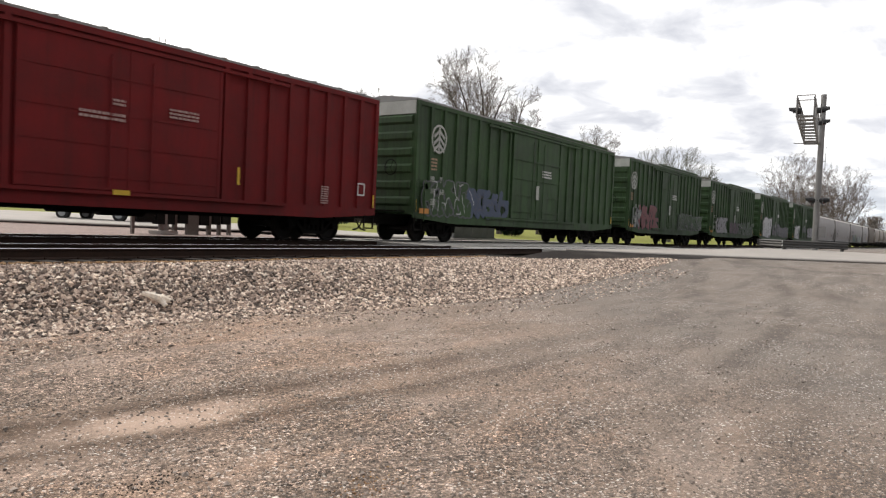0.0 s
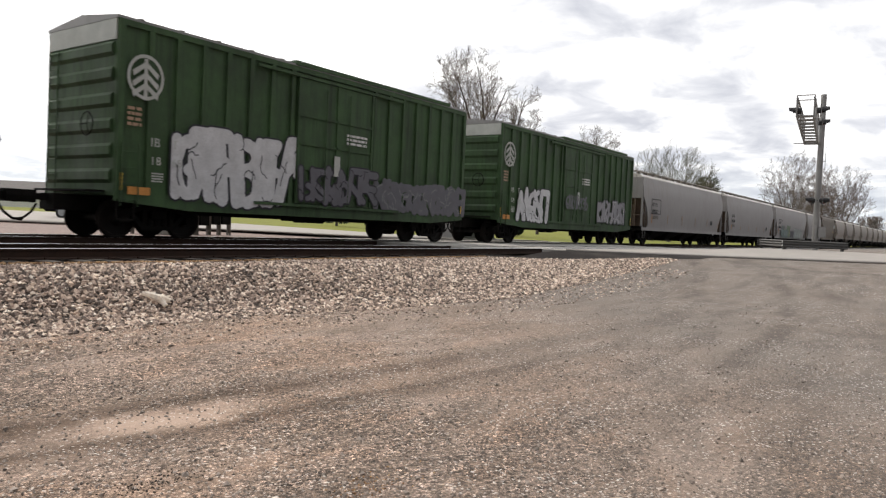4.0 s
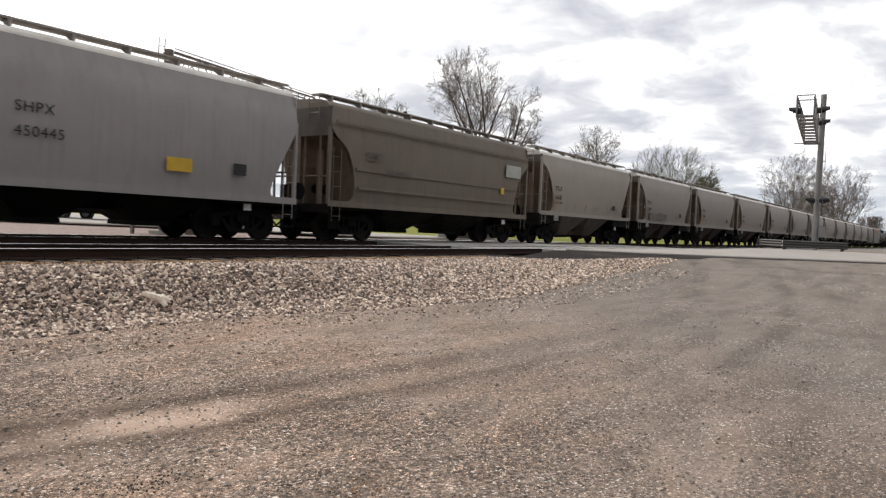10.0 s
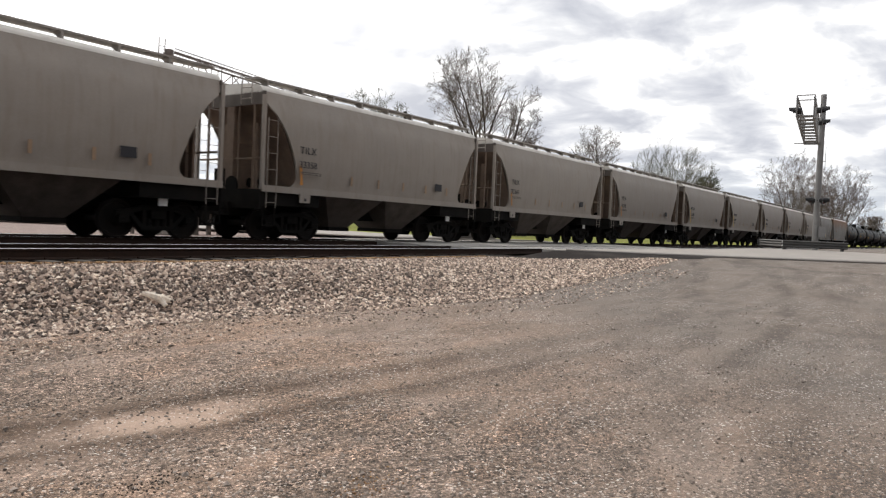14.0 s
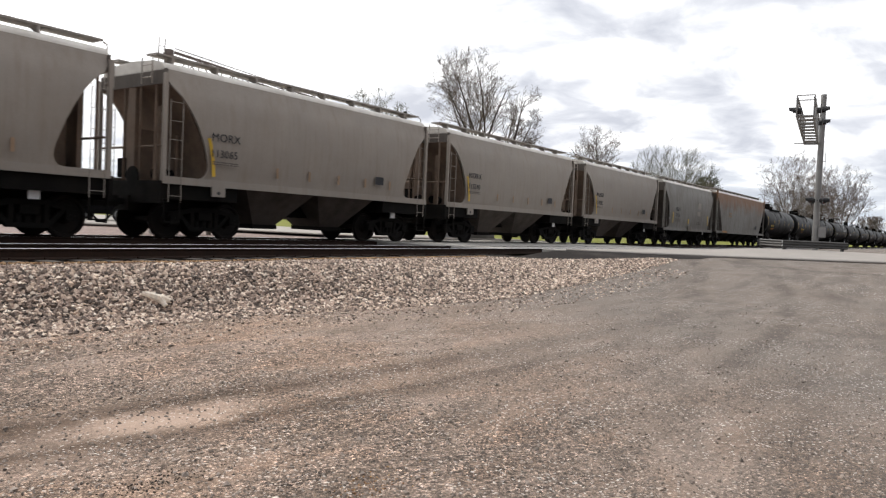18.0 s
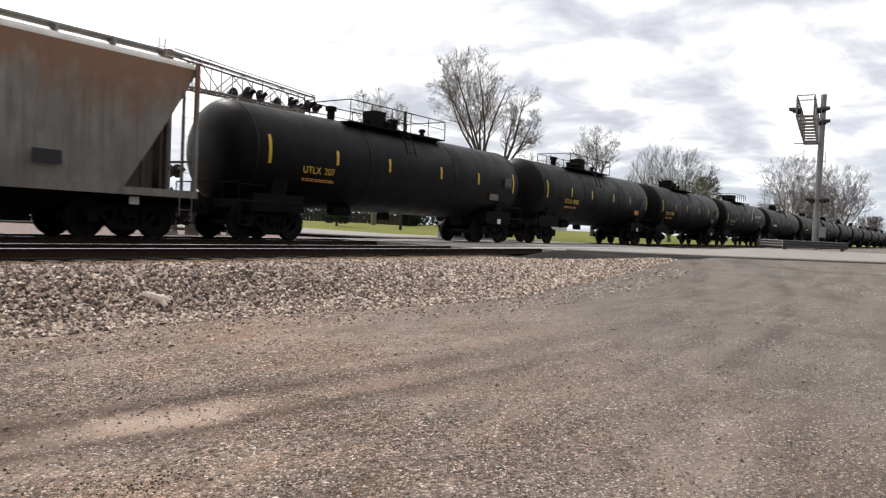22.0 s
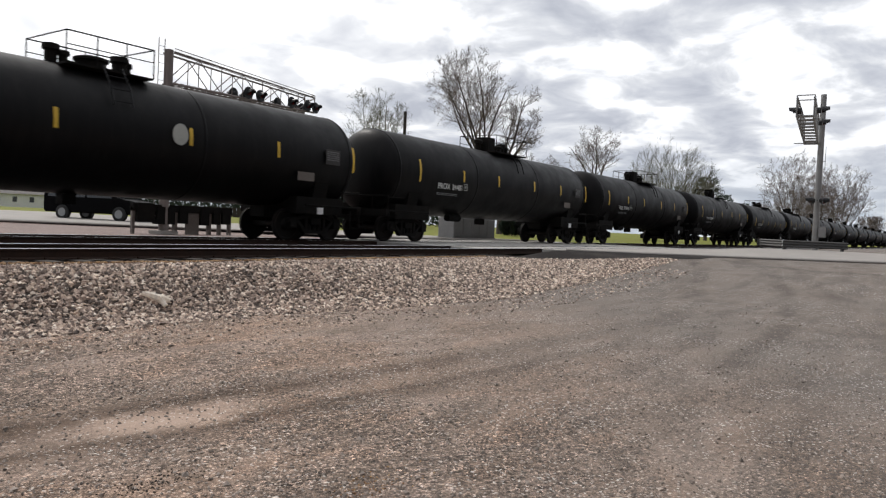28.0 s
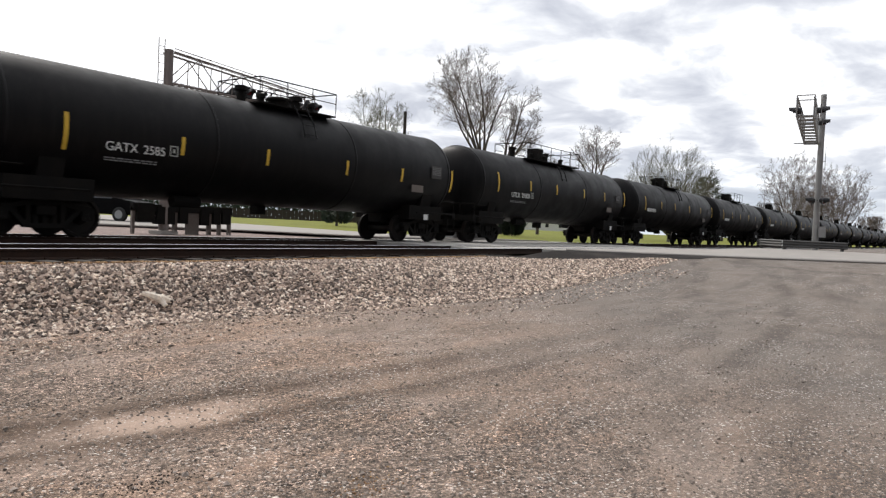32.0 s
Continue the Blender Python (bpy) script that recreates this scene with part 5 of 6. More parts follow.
car, h = set_car(9, hopper, 1.15, M["grey_hopper"], "short white covered hopper with a yellow badge", bottom=1.20, arch_w=0.95, arch_top=3.1, power=1.15, bays=2, bay_paint="under")
text_part("reporting_mark", "SHPX", 0.31, -h + 3.6, -1.60, 2.55, M["dark_letter"], car, 1.1)
text_part("reporting_number", "450445", 0.31, -h + 3.6, -1.60, 2.06, M["dark_letter"], car, 1.1)
part("badge", boxes((h - 4.85, h - 4.15, -1.59, -1.585, 1.65, 1.98)), M["yellow"], car, "yellow painted badge")
part("placard", boxes((h - 2.9, h - 2.5, -1.59, -1.585, 1.7, 2.0)), M["dark_letter"], car)
car, h = set_car(10, hopper, 1.15, M["tan_hopper"], "rusty tan covered hopper with horizontal ribs", bottom=1.22, arch_w=1.1, arch_top=3.2, bays=2, ribs=True, bay_paint="under", cap_paint="end_grime_shade")
part("patch", boxes((h - 2.7, h - 1.5, -1.63, -1.625, 2.75, 3.25)), M["light_panel"], car, "pale repainted patch")
fill_bars("stencil", car, M["hopper_bay"], -h + 3.2, -1.62, 2.2, 1.2, 0.16, 5, 1, 18)
fill_bars("stencil", car, M["hopper_bay"], -h + 2.2, -1.62, 2.75, 0.8, 0.1, 4, 2, 8)
part("placard", boxes((h - 3.05, h - 2.8, -1.63, -1.625, 2.02, 2.28)), M["yellow"], car)

numbers = ["TILX 32333", "TILX 33490", "TILX 33333", "TILX 33368", "TILX 33358", "TILX 33361", "TILX 33380", "MORX 113085", "MORX 113040", "MORX 113065", "MORX 113240", "MORX 113185"]
for k in range(12):
    mark = numbers[k].split()
    car, h = set_car(11 + k, hopper, 1.15, M["cream_hopper"], "short cream covered hopper with arched brown ends" + (" and yellow edge stripes" if k > 6 else ""), bottom=1.50, arch_w=1.25, arch_top=3.72, power=1.5, bulge=0.11, bays=2, bay_z=0.42, bay_paint="bay_grime", cap_paint="end_grime_shade")
    hb = h - 0.575
    text_part("reporting_mark", mark[0], 0.29, -hb + 1.34, -1.60, 2.50, M["dark_letter"], car, 1.1)
    text_part("reporting_number", mark[1], 0.27, -hb + 1.32, -1.60, 2.10, M["dark_letter"], car, 1.05)
    fill_bars("stencil", car, M["hopper_bay"], -hb + 1.4, -1.59, 1.96, 0.8, 0.03, 6, 2, k)
    part("placard", boxes((hb - 2.9, hb - 2.5, -1.59, -1.585, 1.85, 2.10)), M["dark_letter"], car)
    bm = bmesh.new()
    z0, z1 = 1.60, (2.55 if k > 6 else 2.15)
    for n in range(6):
        za, zb = z0 + (z1 - z0) * n / 6, z0 + (z1 - z0) * (n + 1) / 6
        xa, xb = [-hb + 1.40 - 0.16 * ((z - 1.5) / 1.05) ** 2 for z in (za, zb)]
        quad(bm, (xa, -1.578, za), (xa + 0.10, -1.578, za), (xb + 0.10, -1.578, zb), (xb, -1.578, zb))
    part("reflector", bm, M["yellow"] if k > 6 else M["orange"], car, "stripe along the edge of the end opening")
    for x in np.linspace(-hb + 3.5, hb - 2.2, 5):
        part("reflector", boxes((x, x + 0.08, -1.575, -1.57, 1.72, 2.0)), M["faded"], car)
    pad = part("jacking_pad", boxes((-hb + 1.45, -hb + 1.85, -1.535, -1.49, 1.10, 1.36)), M["cream_hopper"], car)
    part("pad_hole", tubes([((-hb + 1.65, -1.54, 1.19), (-hb + 1.65, -1.52, 1.19), 0.045)], 10), M["dark_letter"], pad)
    if k == 1:
        graffiti(car, -hb + 1.9, -0.4, 1.62, 1.92, -1.60, M["tan_hopper"], M["cream_hopper"], 91, GREY_P)

car, h = set_car(23, hopper, 1.15, M["dirty_hopper"], "dirty grey covered hopper with tapered dark end openings", bottom=1.16, top=4.08, arch_w=1.1, arch_top=3.55, power=1.4, bulge=0.12, bays=2, bay_paint="under", cap_paint="end_grime_shade", end_paint="end_grime_shade")
text_part("reporting_mark", "CRDX", 0.31, -h + 2.62, -1.62, 2.32, M["dark_letter"], car, 1.1)
text_part("reporting_number", "71124", 0.31, -h + 2.62, -1.62, 1.92, M["dark_letter"], car, 1.1)
part("reflector", boxes((-h + 2.1, -h + 2.22, -1.60, -1.595, 1.5, 2.2), (h - 2.3, h - 2.18, -1.60, -1.595, 1.5, 2.2)), M["yellow"], car)
for x, z, w, k in ((-h + 7.6, 2.62, 0.75, 0.42), (-h + 7.5, 2.12, 0.7, 0.30)):
    part("patch", boxes((x, x + w, -1.605, -1.60, z, z + k)), M["cream_hopper"], car, "pale repainted patch")
part("side_plate", boxes((-h + 5.4, -h + 6.2, -1.60, -1.57, 1.02, 1.34)), M["tan_hopper"], car, "rusty steel plate on the sill")
part("placard", boxes((-h + 5.35, -h + 5.55, -1.60, -1.595, 1.5, 1.85)), M["yellow"], car)
fill_bars("stencil", car, M["hopper_bay"], -h + 2.6, -1.60, 1.75, 1.0, 0.04, 6, 3, 23)
fill_bars("stencil", car, M["hopper_bay"], -h + 7.4, -1.60, 1.62, 1.0, 0.06, 5, 2, 24)


def rusted(base):
    m = M[base].copy()
    m.name = "rust_stained_" + base
    nt = m.node_tree
    b = nt.nodes["Principled BSDF"]
    col = b.inputs["Base Color"].links[0].from_socket
    co = nt.nodes.new("ShaderNodeTexCoord")
    sep = nt.nodes.new("ShaderNodeSeparateXYZ")
    nt.links.new(co.outputs["Object"], sep.inputs[0])
    mp = nt.nodes.new("ShaderNodeMapping")
    mp.inputs["Scale"].default_value = (0.9, 1, 0.5)
    nt.links.new(co.outputs["Object"], mp.inputs[0])
    n = N(nt, "ShaderNodeTexNoise", Scale=1.5, Detail=9.0, Roughness=0.75)
    nt.links.new(mp.outputs[0], n.inputs["Vector"])
    lift = math_node(nt, "MULTIPLY", math_node(nt, "SUBTRACT", sep.outputs[2], 2.95), 0.27)
    mask = ramp(nt, math_node(nt, "ADD", n.outputs[0], lift), [(0.46, (0, 0, 0)), (0.58, (0.45,) * 3), (0.74, (0.9,) * 3)])
    nt.links.new(mix_col(nt, mask, col, (0.21, 0.105, 0.05)), b.inputs["Base Color"])
    return m


M["rusty"] = rusted("dirty_hopper")
car, h = set_car(24, hopper, 1.15, M["rusty"], "long dirty grey covered hopper streaked with orange rust", bottom=1.18, top=4.2, arch_w=1.85, arch_top=4.1, straight=True, bulge=0.05, bays=4, bay_z=0.45, bay_paint="under", end_paint="hopper_bay")
fill_bars("stencil", car, M["faded"], -h + 4.0, -1.56, 2.6, 0.9, 0.14, 5, 2, 31)
part("placard", boxes((h - 4.6, h - 4.0, -1.57, -1.565, 1.55, 1.85)), M["dark_letter"], car)
part("side_plate", boxes((-h + 2.3, -h + 3.6, -1.57, -1.565, 1.08, 1.22)), M["orange"], car)

tank_text = {25: ("UTLX 207", "yellow"), 26: ("UTLX 67001", "yellow"), 27: ("UTLX 67007", "yellow"), 28: ("TILX 192038", "white"), 29: ("", "white"), 30: ("GATX 190090", "white"), 31: ("PROX 34481", "white"), 32: ("TILX 194947", "white"), 33: ("TILX 195230", "white"), 34: ("GATX 2585", "white"), 35: ("UTLX 20000", "white")}
PLATFORMS = {25: (-0.3, 2.6), 26: (-0.6, 2.5), 27: (-0.7, 2.05), 28: (-0.8, 1.8), 30: (0.5, 1.05), 31: (0.9, 1.3), 32: (0.9, 1.35), 33: (0.65, 0.85), 34: (0.65, 1.5), 35: (-0.1, 2.6)}
DOMES = {26: -0.3, 27: 0.8, 28: -0.45, 30: 0.0, 31: 0.66, 32: 0.75, 33: 0.2, 34: 0.0}
STARTS = {25: 2.9, 27: 2.17, 28: 2.36, 34: 3.3}
for i in range(25, len(COUPLING) - 1):
    words, ink = tank_text.get(i, ("", "white"))
    what = "black tank car with yellow reflective stripes"
    if i in (26, 27):
        what = "black tank car with yellow lettering and stripes"
    if i == 28:
        what = "black tank car with a white company emblem"
    car, h = set_car(i, tank_car, what + (" and white lettering" if words and ink == "white" else ""), dome=DOMES.get(i, 0.4), low=10 if i in (28, 34) else 0, plat=PLATFORMS.get(i, (0.3, 1.4)), shift=-0.3 if i < 29 else 0.0 if i in (29, 32) else 0.3, radius=1.49 if i > 32 else 1.47)
    if words:
        cx = -h + STARTS.get(i, 3.4)
        start = cx
        for word, kind in zip(words.split(), ("reporting_mark", "reporting_number")):
            tx = text_part(kind, word, 0.29, cx, -1.485, 1.98, M["yellow" if ink == "yellow" else "white"], car, 1.0)
            cx = max(v.co.x for v in tx.data.vertices) + 0.13
        if i > 29:
            part("boxed_mark", boxes(*[(cx + a, cx + b, -1.487, -1.484, 2.0 + c, 2.0 + d) for a, b, c, d in ((0, 0.22, 0, 0.025), (0, 0.22, 0.225, 0.25), (0, 0.025, 0, 0.25), (0.195, 0.22, 0, 0.25), (0.08, 0.14, 0.08, 0.17))]), M["light_panel"], car)
        fill_bars("stencil", car, M["orange" if ink == "yellow" else "dim_text"], start, -1.44, 1.80, 1.3, 0.03, 8, 2, i)
    else:
        fill_bars("stencil", car, M["white"], -h + 2.75, -1.485, 2.05, 1.5, 0.2, 8, 1, i)
    if i < 38:
        part("placard", boxes((h - 3.4, h - 2.75, -1.47, -1.465, 1.75, 2.0)), M["hopper_bay"] if i != 26 else M["orange"], car)
        part("data_panel", boxes((h - 2.35, h - 1.75, -1.52, -1.515, 2.3, 2.75)), M["dim_panel"], car, "small dark grey data panel")
        fill_bars("stencil", car, M["dim_text"], h - 2.3, -1.522, 2.66, 0.5, 0.035, 4, 5, i)
    if i == 28:
        bm = bmesh.new()
        for a in range(14):
            t0, t1 = 0.4 + a * 0.3, 0.7 + a * 0.3
            r0, r1 = 0.45 - a * 0.014, 0.45 - (a + 1) * 0.014
            quad(bm, *[(1.75 + (r + o) * math.cos(t) * 0.8, -1.512, 2.85 + (r + o) * math.sin(t) * 1.1) for r, t, o in ((r0, t0, 0), (r1, t1, 0), (r1, t1, 0.16), (r0, t0, 0.16))])
        part("emblem", bm, M["white"], car, "white curved emblem")
        fill_bars("emblem_bar", car, M["light_panel"], 2.55, -1.51, 2.58, 2.5, 0.26, 9, 1, 77)
    if i == 30:
        bm = bmesh.new()
        bm.faces.new([bm.verts.new((1.95 + 0.22 * math.cos(a), -1.512, 2.55 + 0.26 * math.sin(a))) for a in np.linspace(0, 6.283, 20, endpoint=False)])
        part("emblem", bm, M["light_panel"], car, "pale round emblem")


# ---- crossing signals ----
def flasher(parent, x, y, z, face):
    """A round lamp head with its background disc and hood; face: +1 looks along +y, -1 along -y."""
    bm = bmesh.new()
    revolve(bm, [(0.0, 0.0), (0.0, 0.25), (0.02, 0.25), (0.02, 0.0)], "y", 24, (x, y, z))
    head = part("flasher_head", bm, M["head_black"], parent, "round black flashing-light head")
    bm = bmesh.new()
    revolve(bm, [(0.02 * face, 0.0), (0.03 * face, 0.105), (0.0, 0.105)], "y", 16, (x, y + 0.02 * face, z))
    part("lens", bm, M["lamp_red"], head, "unlit dark red lens")
    bm = bmesh.new()
    n = 12
    rows = []
    for r in (0.125, 0.135):
        rows.append([[bm.verts.new((x + r * math.cos(a), y + d * face, z + r * math.sin(a))) for d in (0.02, 0.28 if k in range(2, n - 2) else 0.14)] for k, a in enumerate(np.linspace(-0.5, math.pi + 0.5, n))])
    for row in rows:
        for a, b in zip(row, row[1:]):
            bm.faces.new((a[0], b[0], b[1], a[1]))
    part("hood", bm, M["head_black"], head)
    bm = bmesh.new()
    revolve(bm, [(-0.16 * face, 0.0), (-0.14 * face, 0.10), (0.0, 0.12)], "y", 12, (x, y, z))
    part("housing", bm, M["head_black"], head)


def cantilever(name, label, x, y, ground, top, arm_len, way, depth, mast_r, metal, heads, low_heads, turn=7.6, side=0.0, mast_top=None, taper=(0.2, 0.2), sides=(-1, 1)):
    """A crossing-signal mast with a tapered truss arm that reaches along the track; way: +1 or -1 along x."""
    ob = thing(name, label, "crossing signal", m=pose(x, y, ground, 0, 0, turn))
    h = top - ground
    bm = bmesh.new()
    revolve(bm, [(0, mast_r), ((mast_top or top) - ground, mast_r * 0.85)], "z", 16)
    part("mast", bm, metal, ob, smooth=True)
    part("base", boxes((-0.35, 0.35, -0.35, 0.35, 0, 0.12)), M["concrete"], ob)
    zt0, zb0 = h - 0.10, h - 0.10 - depth
    zt1, zb1 = zt0 - depth * taper[0], zb0 + depth * taper[1]
    for yy in (side - 0.28, side + 0.28):
        rows = [((0, yy, zt0), (way * arm_len, yy, zt1), 0.038), ((0, yy, zb0), (way * arm_len, yy, zb1), 0.042)]
        part("chord", tubes(rows, 8), metal, ob)
        n = 7
        for i in range(n):
            f0, f1 = i / n, (i + 1) / n
            top_p = lambda f: (way * arm_len * f, yy, zt0 + (zt1 - zt0) * f)
            bot_p = lambda f: (way * arm_len * f, yy, zb0 + (zb1 - zb0) * f)
            part("truss_bar", tubes([(bot_p(f1), top_p(f1), 0.02), (top_p(f0), bot_p(f1), 0.02) if i % 2 else (bot_p(f0), top_p(f1), 0.02)]), metal, ob)
    bm = bmesh.new()
    n = 9 if side else 28
    for i in range(n):
        f = (i + 0.5) / n
        zz = zb0 + (zb1 - zb0) * f
        half = 0.06 if not side else 0.22
        box(bm, way * arm_len * f - half, way * arm_len * f + half, side - 0.26, side + 0.26, zz + 0.03, zz + 0.06)
    part("walkway", bm, M["galv"], ob, "grated walkway along the arm", stuff=True)
    end = way * arm_len
    lo, hi = side - 0.3, side + 0.3
    part("hand_rail", tubes([((0, yy, zt0 + 0.12), (end, yy, zt1 + 0.10), 0.016) for yy in (lo, hi)] + [((end, yy, zb1), (end, yy, zt1 + 0.1), 0.02) for yy in (lo, hi)] + [((end, lo, zz), (end, hi, zz), 0.02) for zz in (zt1 + 0.1, zt1 - 0.08)]), metal, ob)
    if side:
        for zz in (zb0, zt0):
            part("mount_plate", boxes((-0.12, 0.12, 0.0, side + 0.3, zz - 0.05, zz + 0.05)), metal, ob)
    bm = ladder_bm(bmesh.new(), -way * (mast_r + 0.14), 0, 0.5, h + 0.35, 0.26, 0.30, 0.016)
    part("ladder", bm, metal, ob)
    for f, off in heads:
        zz = zb0 + (zb1 - zb0) * f + 0.22
        for face in (sides if f < 0.7 else (-1, 1)):
            flasher(ob, way * arm_len * f + off, side + face * (0.40 if not side else 0.52 if face < 0 else 0.28), zz, face)
    for zz, off in low_heads:
        part("cross_arm", tubes([((-off - 0.1, 0, zz), (off + 0.1, 0, zz), 0.03)]), M["head_black"], ob)
        for s in (-1, 1):
            for face in (-1, 1):
                flasher(ob, s * off, face * 0.22, zz, face)
    return ob


cantilever("crossing_cantilever", "brown steel crossing-signal cantilever over the road", 15.2, 23.3, -0.13, 6.46, 7.95, 1, 1.12, 0.18, M["brown_pole"],
           [(0.50, -0.34), (0.50, 0.34), (0.82, -0.25), (0.95, -0.2), (0.95, 0.35)], [(2.3, 0.36)])
grey = cantilever("crossing_cantilever", "grey galvanised crossing-signal cantilever beside the crossing", 37.64, 5.48, 0.12, 6.30, 8.4, -1, 0.93, 0.145, M["galv"],
                  [(0.97, 0.0), (0.60, 0.0)], [(2.45, 0.50)], 7.2, side=0.42, mast_top=7.53, taper=(0.3, 0.0), sides=(-1,))
part("stay_rod", tubes([((0, 0, 5.14), (0, 1.15, 5.16), 0.022)]), M["galv"], grey)
part("antenna", tubes([((0.0, -0.22, 3.9), (0.0, -0.22, 5.0), 0.012), ((0.0, 0.0, 4.3), (0.0, -0.24, 4.3), 0.02)]), M["galv"], grey)
part("gate_box", boxes((-0.22, 0.22, -0.42, -0.12, 0.75, 1.25)), M["galv"], grey)

guard = thing("guard_rail", "grey metal guard rail round the signal base", "guard rail", m=pose(37.26, 6.02, 0.12, 0, 0, -55))
for x in (-1.3, 1.3):
    for y in (-1.2, 1.2):
        part("post", boxes((x - 0.06, x + 0.06, y - 0.06, y + 0.06, 0, 0.55)), M["dark_rail"], guard)
W_RAIL = [(0, 0.24), (0.05, 0.28), (0.0, 0.34), (0.05, 0.40), (0.0, 0.46), (0.05, 0.52), (0.0, 0.56), (-0.01, 0.56), (0.04, 0.52), (-0.01, 0.46), (0.04, 0.40), (-0.01, 0.34), (0.04, 0.28), (-0.01, 0.24)]
for y in (-1.27, 1.27):
    bm = bmesh.new()
    prism_x(bm, [(y + a * (1 if y > 0 else -1), b) for a, b in W_RAIL], -1.5, 1.5)
    part("beam", bm, M["dark_rail"], guard)
for x in (-1.38, 1.38):
    bm = bmesh.new()
    prism_y(bm, [(x + a * (1 if x > 0 else -1), b) for a, b in W_RAIL], -1.3, 1.3)
    part("beam", bm, M["dark_rail"], guard)
part("reflector", boxes((-1.50, -1.45, -1.345, -1.335, 0.28, 0.36), (-1.50, -1.45, -1.345, -1.335, 0.44, 0.52)), M["white"], guard)

# equipment rack beside the far cantilever
rack = thing("equipment_rack", "dark steel rack of posts and boxes beside the track", "rack", m=pose(14.0, 23.3, -0.14))
for x, w in ((0.0, 0.05), (1.65, 0.07), (2.38, 0.26), (3.12, 0.07), (3.58, 0.06), (4.05, 0.06)):
    part("post", boxes((x - w, x + w, -0.06, 0.06, 0, 0.95)), M["hopper_bay"], rack)
part("top_rail", boxes((-0.05, 4.12, -0.10, 0.10, 0.80, 1.06)), M["under"], rack)
for x0, x1, z0, dz in ((0.08, 0.75, 0.42, 0.66), (0.85, 1.55, 0.36, 0.62), (1.75, 2.10, 0.40, 0.58), (2.66, 3.02, 0.36, 0.60), (3.22, 3.52, 0.40, 0.55), (3.62, 4.00, 0.42, 0.55)):
    part("control_box", boxes((x0, x1, -0.17, 0.17, z0, z0 + dz)), M["under"], rack)

# grey cabinet past the far side of the crossing
cab = thing("equipment_cabinet", "long grey sheet-metal cabinet beside the far road", "cabinet", m=pose(30.9, 20.6, -0.03, 0, 0, 4))
bm = boxes((-2.15, 2.15, -0.45, 0.45, 0.10, 1.08))
bmesh.ops.bevel(bm, geom=bm.edges[:], offset=0.02, segments=1, affect="EDGES")
part("body", bm, M["galv"], cab)
part("base", boxes((-2.2, 2.2, -0.5, 0.5, -0.15, 0.10)), M["concrete"], cab)
for k in range(5):
    part("door", boxes((-2.1 + 0.84 * k, -1.3 + 0.84 * k, -0.465, -0.45, 0.16, 1.02)), M["galv"], cab)
    part("lifting_eye", boxes((-1.75 + 0.84 * k, -1.6 + 0.84 * k, -0.3, -0.2, 1.08, 1.16)), M["under"], cab)

# ---- waiting car ----
suv = thing("suv", "dark parked sport utility vehicle waiting at the crossing", "car", m=pose(20.46, 32.69, 0.086, 0, 0, 24.5))
prof = [(0.0, 0.35), (0.0, 0.75), (0.12, 0.98), (1.25, 1.16), (1.95, 1.78), (2.3, 1.92), (4.9, 1.90), (5.15, 1.2), (5.22, 0.8), (5.18, 0.35)]
bm = bmesh.new()
prism_x(bm, prof, -0.92, 0.92)
bmesh.ops.bevel(bm, geom=bm.edges[:], offset=0.06, segments=2, affect="EDGES")
part("body", bm, M["suv"], suv, smooth=True)
for x in (-0.925, 0.925):
    bm = bmesh.new()
    prism_x(bm, [(1.35, 1.12), (1.85, 1.58), (2.75, 1.60), (2.75, 1.12)], *sorted((x, x * 0.99)))
    prism_x(bm, [(2.85, 1.12), (2.85, 1.62), (4.75, 1.60), (4.95, 1.12)], *sorted((x, x * 0.99)))
    part("window", bm, M["glass"], suv)
    for y in (0.95, 4.09):
        bm = bmesh.new()
        revolve(bm, [(-0.11, 0.2), (-0.12, 0.30), (-0.10, 0.36), (0.10, 0.36), (0.12, 0.30), (0.11, 0.2)], "x", 24, (x * 0.93, y, 0.36))
        wheel = part("wheel", bm, M["tyre"], suv, smooth=True)
        bm = bmesh.new()
        revolve(bm, [(-0.115, 0.0), (-0.12, 0.21), (0.12, 0.21), (0.115, 0.0)], "x", 20, (x * 0.935, y, 0.36))
        part("rim", bm, M["alloy"], wheel)
for x in (-0.62, 0.62):
    part("headlight", boxes((x - 0.2, x + 0.2, -0.02, 0.05, 0.72, 0.88)), M["light_panel"], suv)
part("windscreen", boxes((-0.72, 0.72, 1.15, 1.25, 1.12, 1.2)), M["glass"], suv)
part("bumper", boxes((-0.85, 0.85, -0.06, 0.06, 0.38, 0.60)), M["head_black"], suv)


# ---- trees ----
RIGHT = Vector((math.sin(AIM), -math.cos(AIM), 0))


